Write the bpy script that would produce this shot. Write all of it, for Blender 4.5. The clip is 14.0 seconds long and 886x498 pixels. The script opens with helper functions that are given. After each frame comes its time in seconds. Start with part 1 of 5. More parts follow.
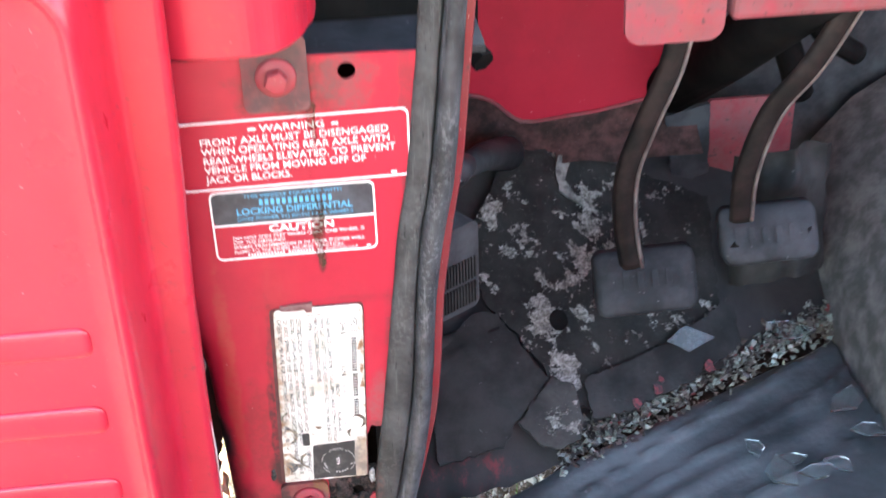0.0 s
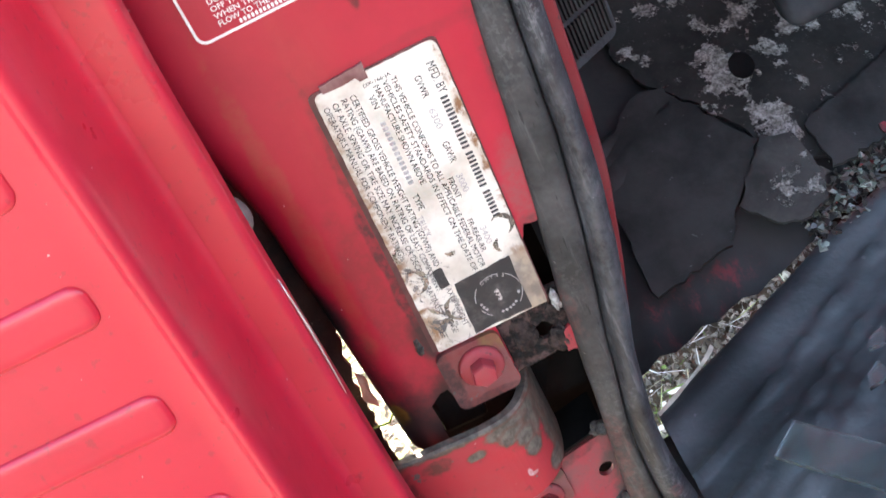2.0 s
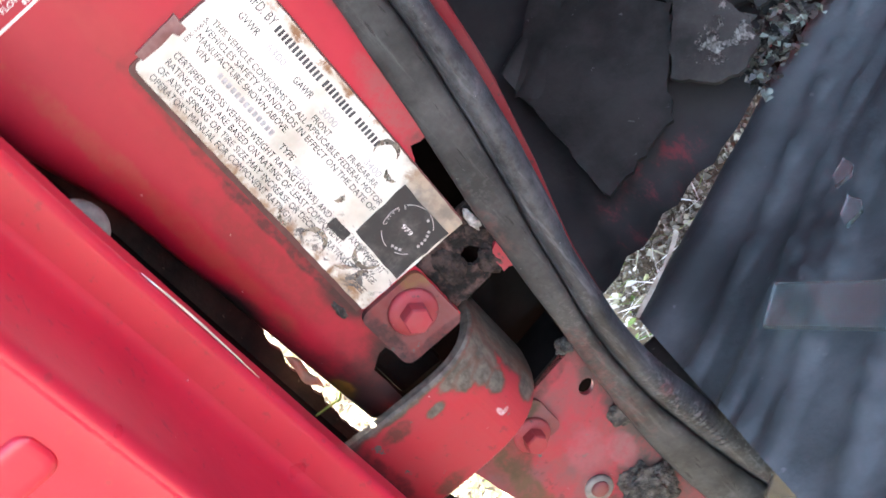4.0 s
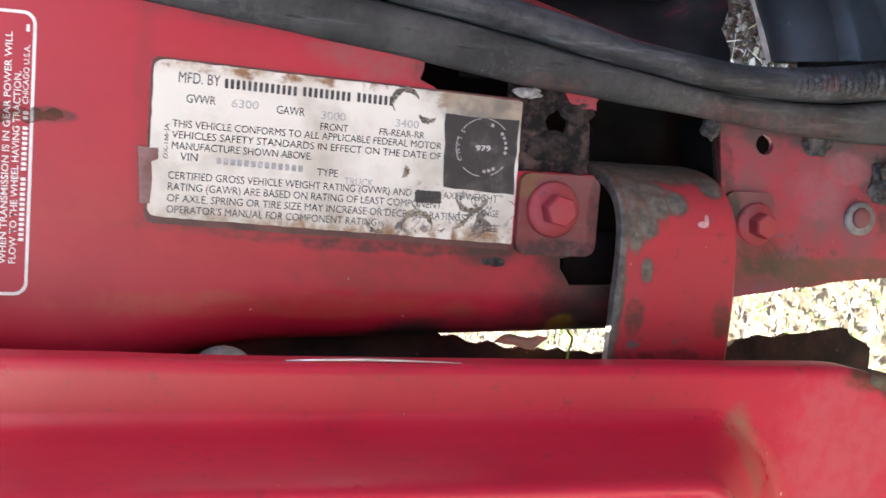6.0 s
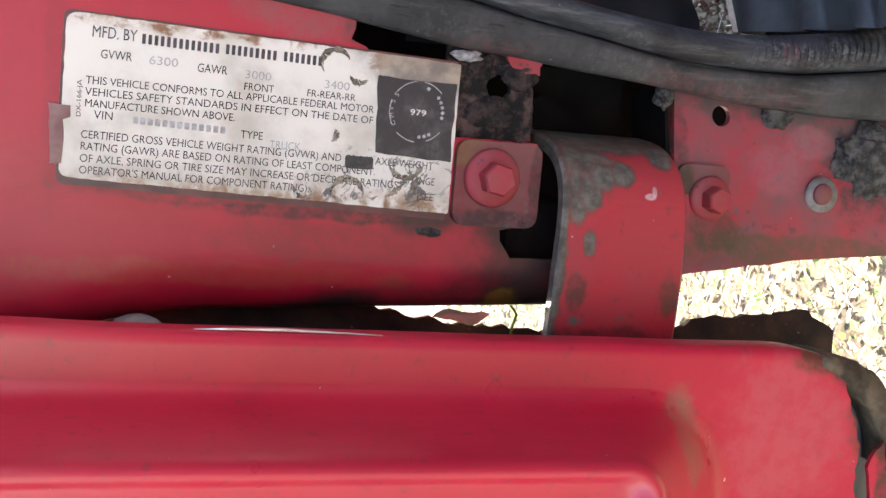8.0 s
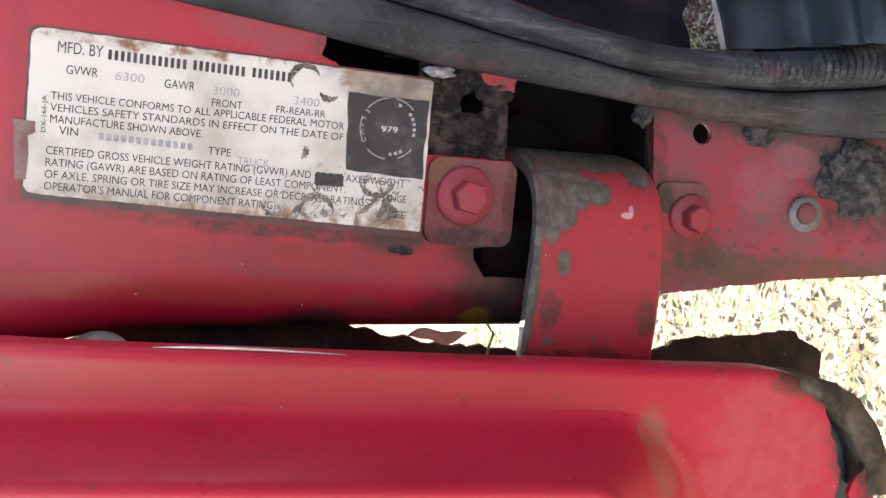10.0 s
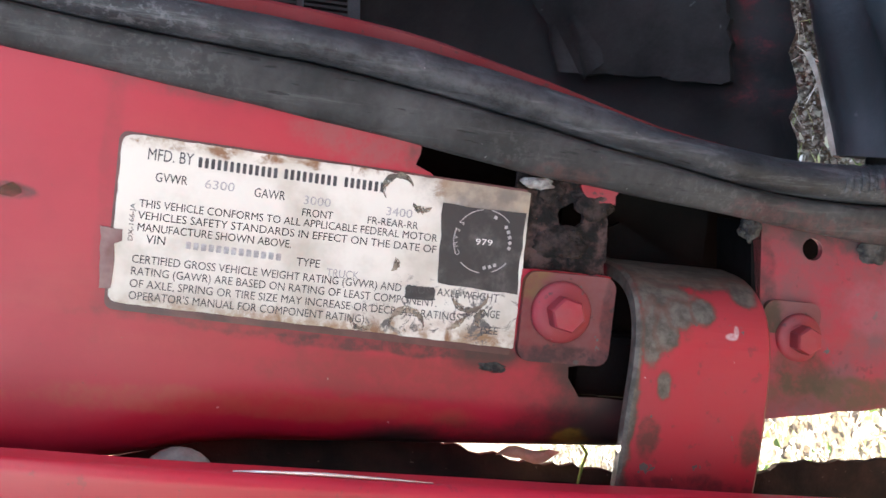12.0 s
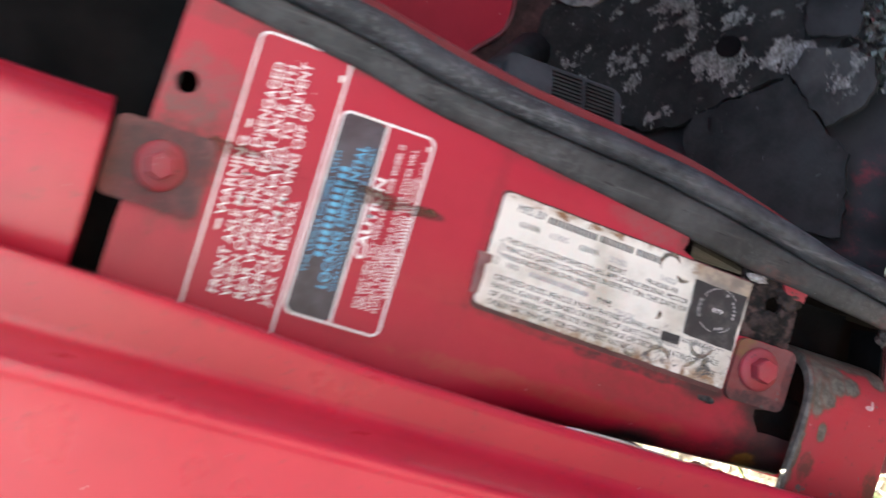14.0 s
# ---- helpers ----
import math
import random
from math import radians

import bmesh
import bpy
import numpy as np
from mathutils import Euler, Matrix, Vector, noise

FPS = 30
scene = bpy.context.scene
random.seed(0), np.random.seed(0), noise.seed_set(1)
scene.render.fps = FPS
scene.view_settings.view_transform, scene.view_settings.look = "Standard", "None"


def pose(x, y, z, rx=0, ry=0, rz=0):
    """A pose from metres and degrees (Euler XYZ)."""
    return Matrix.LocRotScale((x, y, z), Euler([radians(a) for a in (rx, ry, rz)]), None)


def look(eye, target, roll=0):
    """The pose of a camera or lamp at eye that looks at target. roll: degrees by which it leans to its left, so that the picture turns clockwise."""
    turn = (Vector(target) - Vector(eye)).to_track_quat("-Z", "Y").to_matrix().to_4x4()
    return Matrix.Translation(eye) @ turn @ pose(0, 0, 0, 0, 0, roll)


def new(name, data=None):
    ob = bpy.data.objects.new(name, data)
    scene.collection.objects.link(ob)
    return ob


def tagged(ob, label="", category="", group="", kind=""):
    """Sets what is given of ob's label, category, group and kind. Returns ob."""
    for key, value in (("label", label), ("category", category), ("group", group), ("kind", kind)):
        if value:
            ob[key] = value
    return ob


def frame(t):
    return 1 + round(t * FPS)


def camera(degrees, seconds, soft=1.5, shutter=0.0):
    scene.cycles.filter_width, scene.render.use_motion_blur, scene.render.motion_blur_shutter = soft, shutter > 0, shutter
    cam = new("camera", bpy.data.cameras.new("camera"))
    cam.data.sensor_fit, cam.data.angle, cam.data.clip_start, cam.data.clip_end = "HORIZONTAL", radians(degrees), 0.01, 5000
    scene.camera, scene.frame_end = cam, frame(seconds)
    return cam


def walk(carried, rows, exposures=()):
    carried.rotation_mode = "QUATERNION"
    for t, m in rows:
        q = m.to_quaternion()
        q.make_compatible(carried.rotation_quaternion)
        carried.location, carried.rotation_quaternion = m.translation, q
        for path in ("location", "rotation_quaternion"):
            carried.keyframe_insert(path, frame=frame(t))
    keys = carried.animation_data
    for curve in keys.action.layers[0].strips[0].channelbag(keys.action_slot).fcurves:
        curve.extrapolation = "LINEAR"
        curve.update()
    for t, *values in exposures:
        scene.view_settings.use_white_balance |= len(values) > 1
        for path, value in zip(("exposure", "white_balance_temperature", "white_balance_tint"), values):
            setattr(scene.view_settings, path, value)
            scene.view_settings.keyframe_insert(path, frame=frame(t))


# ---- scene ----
from mathutils.geometry import tessellate_polygon

cam = camera(38.0, 14.0, shutter=0.4)
PATH = [
    (0, (-0.0112, -0.6718, 1.448), (0.1516, 1.026, 0.4025), -1.92),
    (0.5, (0.008119, -0.5786, 1.322), (0.06008, 1.134, 0.2898), -5.20),
    (1, (0.008518, -0.5199, 1.249), (-0.03898, 1.213, 0.2512), -20.46),
    (1.5, (-0.0003019, -0.4844, 1.212), (-0.09491, 1.237, 0.1977), -27.10),
    (2, (-0.00562, -0.4968, 1.191), (-0.1104, 1.239, 0.2031), -27.57),
    (2.2, (-0.009879, -0.5148, 1.178), (-0.0967, 1.237, 0.2176), -27.42),
    (4.3, (0.02333, -0.4624, 1.123), (-0.1264, 1.286, 0.1633), -50.39),
    (4.5, (0.01224, -0.4681, 1.121), (-0.1142, 1.318, 0.2312), -56.69),
    (5, (-0.01755, -0.4816, 1.086), (-0.08853, 1.386, 0.3736), -80.18),
    (5.5, (-0.01308, -0.4604, 1.073), (-0.1607, 1.404, 0.3634), -86.33),
    (6, (-0.01005, -0.464, 1.051), (-0.2216, 1.412, 0.3908), -87.86),
    (6.5, (-0.009551, -0.4625, 1.035), (-0.2431, 1.411, 0.3754), -88.50),
    (7, (-0.006901, -0.4557, 1.035), (-0.2641, 1.405, 0.349), -87.75),
    (7.5, (-0.02009, -0.4643, 1.017), (-0.2376, 1.421, 0.385), -86.46),
    (8, (-0.01665, -0.4545, 1.014), (-0.2489, 1.427, 0.3778), -87.16),
    (10.5, (-0.01508, -0.4551, 0.9907), (-0.2045, 1.454, 0.4255), -85.94),
    (11, (-0.01551, -0.4445, 1.014), (-0.1335, 1.48, 0.4818), -83.79),
    (11.5, (-0.007726, -0.4281, 1), (-0.115, 1.506, 0.5013), -84.28),
    (12, (0.00116, -0.4343, 0.9916), (-0.1231, 1.508, 0.5329), -84.49),
    (12.5, (0.006456, -0.4502, 0.9919), (-0.1107, 1.503, 0.5791), -84.00),
    (13, (0.005904, -0.4803, 0.9849), (-0.07901, 1.484, 0.6205), -83.93),
    (13.5, (-0.001078, -0.5047, 1.012), (-0.04957, 1.453, 0.6074), -80.89),
    (13.8, (-0.03027, -0.5491, 1.109), (0.00453, 1.395, 0.6392), -76.38),
    (14, (-0.05915, -0.5839, 1.188), (0.02168, 1.338, 0.6395), -72.39),
]
EXPOSURES = [(t, s, 7500, 9) for t, s in ((0.0, 3.92), (0.5, 3.7), (1.5, 3.38), (2.2, 3.38), (4.5, 3.62), (5.0, 3.2), (5.5, 2.98), (6.0, 2.93), (8.0, 2.87), (10.5, 2.9), (12.5, 3.02), (13.5, 3.02), (14.0, 2.95))]
walk(cam, [(t, look(eye, target, roll)) for t, eye, target, roll in PATH], EXPOSURES)

# ---- daylight: clear sky, sun ahead of the truck and off its left side ----
SUN_WAY = Vector((-0.20, 0.75, 0.65)).normalized()
world = bpy.data.worlds.new("sky")
scene.world = world
world.use_nodes = True
wn = world.node_tree
sky = wn.nodes.new("ShaderNodeTexSky")
sky.sky_type = "NISHITA"
sky.sun_disc = False
sky.sun_elevation = math.asin(SUN_WAY.z)
sky.sun_rotation = math.atan2(SUN_WAY.x, SUN_WAY.y)
wn.links.new(sky.outputs[0], wn.nodes["Background"].inputs[0])
wn.nodes["Background"].inputs[1].default_value = 0.15
sun = new("sun", bpy.data.lights.new("sun", "SUN"))
sun.data.energy, sun.data.angle, sun.data.color = 4.0, radians(0.5), (1.0, 0.94, 0.85)
sun.matrix_world = look(SUN_WAY * 20, (0, 0, 0))


# ---- materials ----
class Shade:
    """A small wrapper for building node materials."""

    def __init__(self, name, rough=0.5, metal=0.0, spec=0.5):
        self.m = bpy.data.materials.new(name)
        self.m.use_nodes = True
        self.t = self.m.node_tree
        self.b = self.t.nodes["Principled BSDF"]
        self.b.inputs["Roughness"].default_value = rough
        self.b.inputs["Metallic"].default_value = metal
        self.b.inputs["Specular IOR Level"].default_value = spec
        self.co = self.t.nodes.new("ShaderNodeTexCoord").outputs["Object"]

    def node(self, kind, **sockets):
        n = self.t.nodes.new(kind)
        for k, v in sockets.items():
            self.put(n.inputs[k], v)
        return n

    def put(self, socket, v):
        if isinstance(v, bpy.types.NodeSocket):
            self.t.links.new(v, socket)
        else:
            socket.default_value = v

    def stretch(self, sx, sy, sz):
        n = self.node("ShaderNodeMapping", Vector=self.co)
        n.inputs["Scale"].default_value = (sx, sy, sz)
        return n.outputs[0]

    def noise(self, scale, detail=4.0, rough=0.55, co=None, warp=0.0):
        n = self.node("ShaderNodeTexNoise", Scale=scale, Detail=detail, Roughness=rough, Distortion=warp)
        self.t.links.new(co or self.co, n.inputs["Vector"])
        return n.outputs["Fac"]

    def step(self, v, lo, hi):
        n = self.node("ShaderNodeMapRange")
        n.interpolation_type = "SMOOTHSTEP"
        self.put(n.inputs[0], v)
        n.inputs[1].default_value, n.inputs[2].default_value = lo, hi
        return n.outputs[0]

    def calc(self, op, a, b=0.0):
        n = self.t.nodes.new("ShaderNodeMath")
        n.operation = op
        self.put(n.inputs[0], a)
        self.put(n.inputs[1], b)
        return n.outputs[0]

    def blob(self, centre, size, ragged=0.5, scale=60, soft=1.0):
        """1 near centre, fading out over an ellipsoid with an uneven border."""
        sub = self.node("ShaderNodeVectorMath")
        sub.operation = "SUBTRACT"
        self.put(sub.inputs[0], self.co)
        sub.inputs[1].default_value = centre
        div = self.node("ShaderNodeVectorMath")
        div.operation = "DIVIDE"
        self.put(div.inputs[0], sub.outputs[0])
        div.inputs[1].default_value = size
        ln = self.node("ShaderNodeVectorMath")
        ln.operation = "LENGTH"
        self.put(ln.inputs[0], div.outputs[0])
        d = self.calc("ADD", ln.outputs["Value"], self.calc("MULTIPLY", self.calc("SUBTRACT", self.noise(scale, 7, 0.65), 0.5), ragged * 3.2))
        return self.step(d, 0.83 + 0.22 * soft, 0.83 - 0.22 * soft)

    def mix(self, a, b, f):
        n = self.t.nodes.new("ShaderNodeMix")
        n.data_type = "RGBA"
        self.put(n.inputs[0], f)
        self.put(n.inputs[6], (*a, 1.0) if isinstance(a, tuple) else a)
        self.put(n.inputs[7], (*b, 1.0) if isinstance(b, tuple) else b)
        return n.outputs[2]

    def done(self, colour, rough=None, bump=None, depth=0.0003, strength=0.6):
        self.put(self.b.inputs["Base Color"], (*colour, 1.0) if isinstance(colour, tuple) else colour)
        if rough is not None:
            self.put(self.b.inputs["Roughness"], rough)
        if bump is not None:
            n = self.node("ShaderNodeBump", Strength=strength, Distance=depth)
            self.put(n.inputs["Height"], bump)
            self.t.links.new(n.outputs[0], self.b.inputs["Normal"])
        return self.m


RED = (0.375, 0.010, 0.029)
RED_FADED = (0.45, 0.040, 0.064)
RUST = (0.085, 0.035, 0.018)
GRIME_AND_SHADE = (0.018, 0.016, 0.015)


def red_paint(name, stains=(), wear=0.0, gloss=0.26, dust=0.35, chalk=0.5, dull=0.0, spec=0.4, base=RED, primer=(), dots=0.8):
    """Old red enamel: chalky drifts, fine scratches, specks, and stains given as (centre, size, colour, strength)."""
    s = Shade(name, spec=spec)
    drift = s.step(s.noise(9, 5), 0.35, 0.75)
    c = s.mix(base, RED_FADED, s.calc("MULTIPLY", drift, chalk))
    streaks = s.step(s.noise(14, 6, 0.65, s.stretch(1.0, 1.0, 0.16), 0.3), 0.52, 0.78)
    c = s.mix(c, (0.30, 0.10, 0.055), s.calc("MULTIPLY", streaks, dust))
    c = s.mix(c, tuple(v * 0.62 for v in base), s.calc("MULTIPLY", s.step(s.noise(21, 7, 0.62), 0.46, 0.72), 0.34))
    specks = s.step(s.noise(420, 2), 0.73, 0.77)
    c = s.mix(c, (0.10, 0.03, 0.03), s.calc("MULTIPLY", specks, 0.6))
    bright = s.step(s.noise(420, 1), 0.80, 0.815)
    c = s.mix(c, (0.6, 0.35, 0.33), bright)
    if dull:
        film = s.step(s.noise(34, 8, 0.68), 0.28, 0.68)
        c = s.mix(c, (0.17, 0.075, 0.072), s.calc("MULTIPLY", film, dull))
        spots = s.step(s.noise(190, 4, 0.6), 0.62, 0.68)
        c = s.mix(c, (0.06, 0.035, 0.032), s.calc("MULTIPLY", spots, dots))
    if wear:
        chips = s.step(s.noise(110, 8, 0.6), 0.68 - wear * 0.2, 0.70 - wear * 0.2)
        c = s.mix(c, s.mix((0.075, 0.072, 0.062), (0.13, 0.12, 0.105), s.noise(90)), chips)
        rusty = s.step(s.noise(38, 8, 0.7), 0.66 - wear * 0.12, 0.72 - wear * 0.12)
        c = s.mix(c, RUST, s.calc("MULTIPLY", rusty, 0.8))
    for centre, size in primer:
        wide = tuple(v * 1.13 for v in size)
        c = s.mix(c, (0.11, 0.04, 0.025), s.blob(centre, wide, 0.45, 95))
        grey = s.mix((0.060, 0.054, 0.042), (0.15, 0.135, 0.108), s.step(s.noise(160, 6, 0.65), 0.35, 0.65))
        c = s.mix(c, grey, s.blob(centre, size, 0.45, 95))
    mottle = s.calc("ADD", 0.45, s.calc("MULTIPLY", s.step(s.noise(140, 7, 0.7), 0.38, 0.58), 0.55))
    for centre, size, colour, strength in stains:
        f = s.blob(centre, size, 0.35, 45, 2.0) if colour == GRIME_AND_SHADE else s.calc("MULTIPLY", s.blob(centre, size), mottle)
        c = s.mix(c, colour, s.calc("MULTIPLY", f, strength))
    rough = s.calc("ADD", gloss, s.calc("MULTIPLY", s.noise(26, 6), 0.22))
    return s.done(c, rough, s.noise(160, 4), 0.0004, 0.22)


def plain(name, a, b, scale, rough, bump_scale=200, depth=0.0004, metal=0.0, speck=None, lo=0.35, hi=0.7, spec=0.5):
    s = Shade(name, rough, metal, spec)
    c = s.mix(a, b, s.step(s.noise(scale, 8, 0.62), lo, hi))
    if speck:
        c = s.mix(c, speck, s.step(s.noise(scale * 9, 3), 0.70, 0.75))
    return s.done(c, s.calc("ADD", rough - 0.1, s.calc("MULTIPLY", s.noise(scale * 2.3, 5), 0.2)), s.noise(bump_scale, 6), depth, 0.6)


M_PILLAR = red_paint("red_enamel_pillar", chalk=0.24, dust=0.22, stains=(
    ((0.008, 0.0, 0.915), (0.010, 0.02, 0.030), (0.24, 0.07, 0.07), 0.7),
    ((-0.093, 0.005, 0.86), (0.008, 0.03, 0.05), (0.10, 0.02, 0.02), 0.6),
    # Black smears on the outer edge, enlarged for the shade beside the door.
    ((-0.099, 0.010, 0.898), (0.010, 0.022, 0.024), GRIME_AND_SHADE, 0.97),
    ((-0.086, 0.004, 0.812), (0.036, 0.05, 0.044), GRIME_AND_SHADE, 0.98),
    ((-0.064, 0.0, 0.834), (0.012, 0.05, 0.014), GRIME_AND_SHADE, 0.85),
    ((-0.086, 0.004, 0.95), (0.006, 0.03, 0.09), (0.30, 0.10, 0.045), 0.3),
    ((-0.072, 0.0, 0.905), (0.010, 0.03, 0.05), (0.16, 0.02, 0.02), 0.5),
    ((-0.058, 0.0, 0.93), (0.004, 0.03, 0.08), (0.10, 0.02, 0.022), 0.6),
    ((0.022, 0.0, 0.96), (0.009, 0.03, 0.06), (0.11, 0.03, 0.032), 0.6),
    ((0.035, 0.0, 1.10), (0.006, 0.03, 0.10), (0.12, 0.03, 0.03), 0.5),
    ((-0.093, 0.005, 0.833), (0.006, 0.02, 0.008), (0.22, 0.13, 0.02), 0.7),
    ((-0.062, 0.0, 0.868), (0.007, 0.02, 0.016), GRIME_AND_SHADE, 0.8),
    ((-0.030, 0.0, 1.150), (0.036, 0.02, 0.022), (0.07, 0.03, 0.025), 0.75),
    ((0.002, 0.0, 1.152), (0.018, 0.02, 0.022), (0.15, 0.055, 0.055), 0.7),
    ((0.006, 0.0, 0.899), (0.008, 0.02, 0.010), (0.10, 0.03, 0.03), 0.7),
    ((-0.02, 0.0, 1.003), (0.05, 0.02, 0.004), (0.13, 0.02, 0.022), 0.25),
    ((-0.062, 0.0, 0.90), (0.0035, 0.02, 0.05), (0.035, 0.018, 0.018), 0.8),
    ((-0.021, 0.0, 1.034), (0.0032, 0.02, 0.012), (0.05, 0.012, 0.012), 0.85),
))
M_LOWER = red_paint("red_enamel_lower_pillar", wear=0.02, gloss=0.5, dust=0.4, chalk=1.0, dull=0.95, dots=0.4, stains=(
    ((-0.068, 0.0, 0.735), (0.009, 0.04, 0.035), (0.12, 0.05, 0.025), 0.5),
    ((-0.030, 0.0, 0.762), (0.02, 0.04, 0.006), (0.05, 0.03, 0.028), 0.7),
    ((-0.002, 0.0, 0.722), (0.016, 0.05, 0.045), (0.075, 0.058, 0.053), 0.9),
    ((-0.008, 0.0, 0.680), (0.024, 0.05, 0.050), (0.08, 0.064, 0.056), 0.85),
    ((-0.032, 0.0, 0.672), (0.022, 0.05, 0.026), (0.04, 0.035, 0.03), 0.9),
    ((-0.066, 0.0, 0.700), (0.007, 0.05, 0.070), (0.11, 0.070, 0.035), 0.75),
    ((-0.060, 0.0, 0.744), (0.012, 0.05, 0.014), (0.06, 0.045, 0.022), 0.7),
    ((-0.034, 0.0, 0.715), (0.012, 0.05, 0.016), (0.34, 0.10, 0.11), 0.5),
    ((-0.022, 0.0, 0.700), (0.008, 0.05, 0.014), (0.36, 0.12, 0.13), 0.5),
))
M_DOOR = red_paint("red_enamel_door", spec=0.55, gloss=0.2, dust=0.07, chalk=0.18, dull=0.04, dots=0.3, base=(0.46, 0.011, 0.033), stains=(
    ((-0.126, -0.069, 0.786), (0.016, 0.05, 0.010), (0.26, 0.13, 0.08), 0.7),
    ((-0.128, -0.055, 0.738), (0.034, 0.05, 0.036), (0.46, 0.085, 0.09), 0.55),
    ((-0.1005, -0.055, 0.724), (0.007, 0.05, 0.016), RUST, 0.9),
    ((-0.1212, -0.055, 0.703), (0.020, 0.05, 0.011), RUST, 0.95),
    ((-0.1043, -0.055, 0.709), (0.010, 0.05, 0.016), (0.04, 0.022, 0.015), 0.9),
    ((-0.1419, -0.055, 0.692), (0.03, 0.05, 0.006), (0.05, 0.03, 0.02), 0.9),
))
M_STRAP = red_paint("red_enamel_chipped", wear=0.12, gloss=0.42, dust=0.3, chalk=0.25, dull=0.2, dots=0.35, base=(0.38, 0.014, 0.027), primer=(
    ((-0.036, -0.008, 0.809), (0.013, 0.03, 0.0125)),
    ((-0.0285, 0.0, 0.795), (0.0042, 0.02, 0.03)),
    ((-0.024, 0.022, 0.795), (0.008, 0.03, 0.05)),
    ((-0.049, -0.015, 0.814), (0.012, 0.03, 0.005)),
    ((-0.032, -0.004, 0.776), (0.005, 0.02, 0.006)),
    ((-0.060, -0.005, 0.8213), (0.07, 0.06, 0.0040)),
    ((-0.047, -0.014, 0.8090), (0.0085, 0.03, 0.0050)),
    ((-0.041, -0.012, 0.8035), (0.0060, 0.03, 0.0060)),
    ((-0.040, -0.012, 0.7945), (0.0045, 0.03, 0.0050)),
    ((-0.066, -0.017, 0.8085), (0.0060, 0.03, 0.0035)),
), stains=(
    # Brownish band along the strap's lower edge.
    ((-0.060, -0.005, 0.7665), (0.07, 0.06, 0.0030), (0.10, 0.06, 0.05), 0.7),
    ((-0.0470, -0.0152, 0.7838), (0.0015, 0.008, 0.0026), (0.55, 0.44, 0.42), 0.8),
    ((-0.0452, -0.0150, 0.7822), (0.0022, 0.008, 0.0012), (0.50, 0.38, 0.36), 0.8),
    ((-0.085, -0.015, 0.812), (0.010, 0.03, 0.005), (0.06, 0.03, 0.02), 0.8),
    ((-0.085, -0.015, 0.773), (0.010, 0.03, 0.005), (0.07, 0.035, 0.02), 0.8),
    # Darker red over the strap's end beside the door.
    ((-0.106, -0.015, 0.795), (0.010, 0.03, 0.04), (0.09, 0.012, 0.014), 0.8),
))
M_BOLT = red_paint("red_enamel_dirty", wear=0.02, gloss=0.5, dust=0.4, dull=0.6, base=(0.30, 0.015, 0.026))
M_LEAF = red_paint("red_enamel_grimy", wear=0.1, gloss=0.6, dust=0.6, dull=0.8, chalk=0.1, base=(0.14, 0.016, 0.018), stains=(
    ((-0.034, 0.0, 0.858), (0.010, 0.02, 0.010), (0.16, 0.10, 0.03), 0.8),
    ((-0.062, 0.0, 0.842), (0.006, 0.02, 0.03), (0.03, 0.018, 0.016), 0.8),
    ((-0.045, 0.0, 0.826), (0.02, 0.02, 0.004), (0.03, 0.018, 0.016), 0.7),
    ((-0.035, 0.0, 1.160), (0.026, 0.02, 0.030), (0.06, 0.035, 0.032), 0.8),
    ((-0.050, 0.0, 0.760), (0.03, 0.03, 0.006), (0.05, 0.035, 0.02), 0.9),
))
M_FLANGE = red_paint("dark_red_flange", gloss=0.5, dust=0.3, chalk=0.1, dull=0.3, base=(0.17, 0.010, 0.016), spec=0.25)
M_DUSTY = red_paint("dusty_faded_red_paint", gloss=0.6, dust=0.5, chalk=0.8, dull=0.85, base=(0.20, 0.02, 0.028))
M_GREYSTEEL = plain("bare_grey_primer", (0.08, 0.07, 0.065), (0.24, 0.22, 0.20), 70, 0.6)
M_INNER_RED = red_paint("red_enamel_cab", gloss=0.42, dust=0.06, chalk=0.1, spec=0.25)
M_RUST = plain("rusted_steel", (0.014, 0.011, 0.010), (0.052, 0.029, 0.022), 34, 0.85, 300, 0.0012, speck=(0.2, 0.15, 0.12), spec=0.22)
M_OLIVE_RUST = plain("olive_brown_rust", (0.035, 0.026, 0.017), (0.13, 0.095, 0.060), 80, 0.9, 300, 0.003, speck=(0.24, 0.08, 0.06), lo=0.3, hi=0.7, spec=0.2)
M_SCALE = plain("flaking_black_rust", (0.008, 0.007, 0.0065), (0.085, 0.052, 0.045), 170, 0.85, 420, 0.004, speck=(0.16, 0.05, 0.045), lo=0.42, hi=0.66, spec=0.25)
M_RUST_BAND = plain("rusted_brown_paint", (0.026, 0.016, 0.014), (0.092, 0.044, 0.039), 60, 0.85, 160, 0.002, speck=(0.16, 0.13, 0.12), spec=0.2)
# Near-black for greasy steel and for sheets that stand for shade in hollows.
M_DARK = plain("black_steel_and_hollow_shade", (0.003, 0.003, 0.003), (0.009, 0.0075, 0.007), 30, 0.8, spec=0.08)
M_PAD = plain("worn_black_rubber", (0.012, 0.013, 0.014), (0.042, 0.044, 0.047), 22, 0.6, 180, 0.0008, speck=(0.14, 0.14, 0.14), spec=0.22)
M_FLAP = plain("black_rubber_sheet", (0.0080, 0.0078, 0.0074), (0.032, 0.0312, 0.0292), 18, 0.62, 220, 0.0008, speck=(0.08, 0.08, 0.08), spec=0.22)
M_FELT = plain("grey_felt_padding", (0.022, 0.023, 0.025), (0.05, 0.052, 0.055), 30, 0.9, 400, 0.001, spec=0.22)
M_MAT = plain("navy_black_vinyl_mat", (0.027, 0.033, 0.035), (0.108, 0.122, 0.126), 9, 0.45, 140, 0.001, speck=(0.13, 0.13, 0.14))
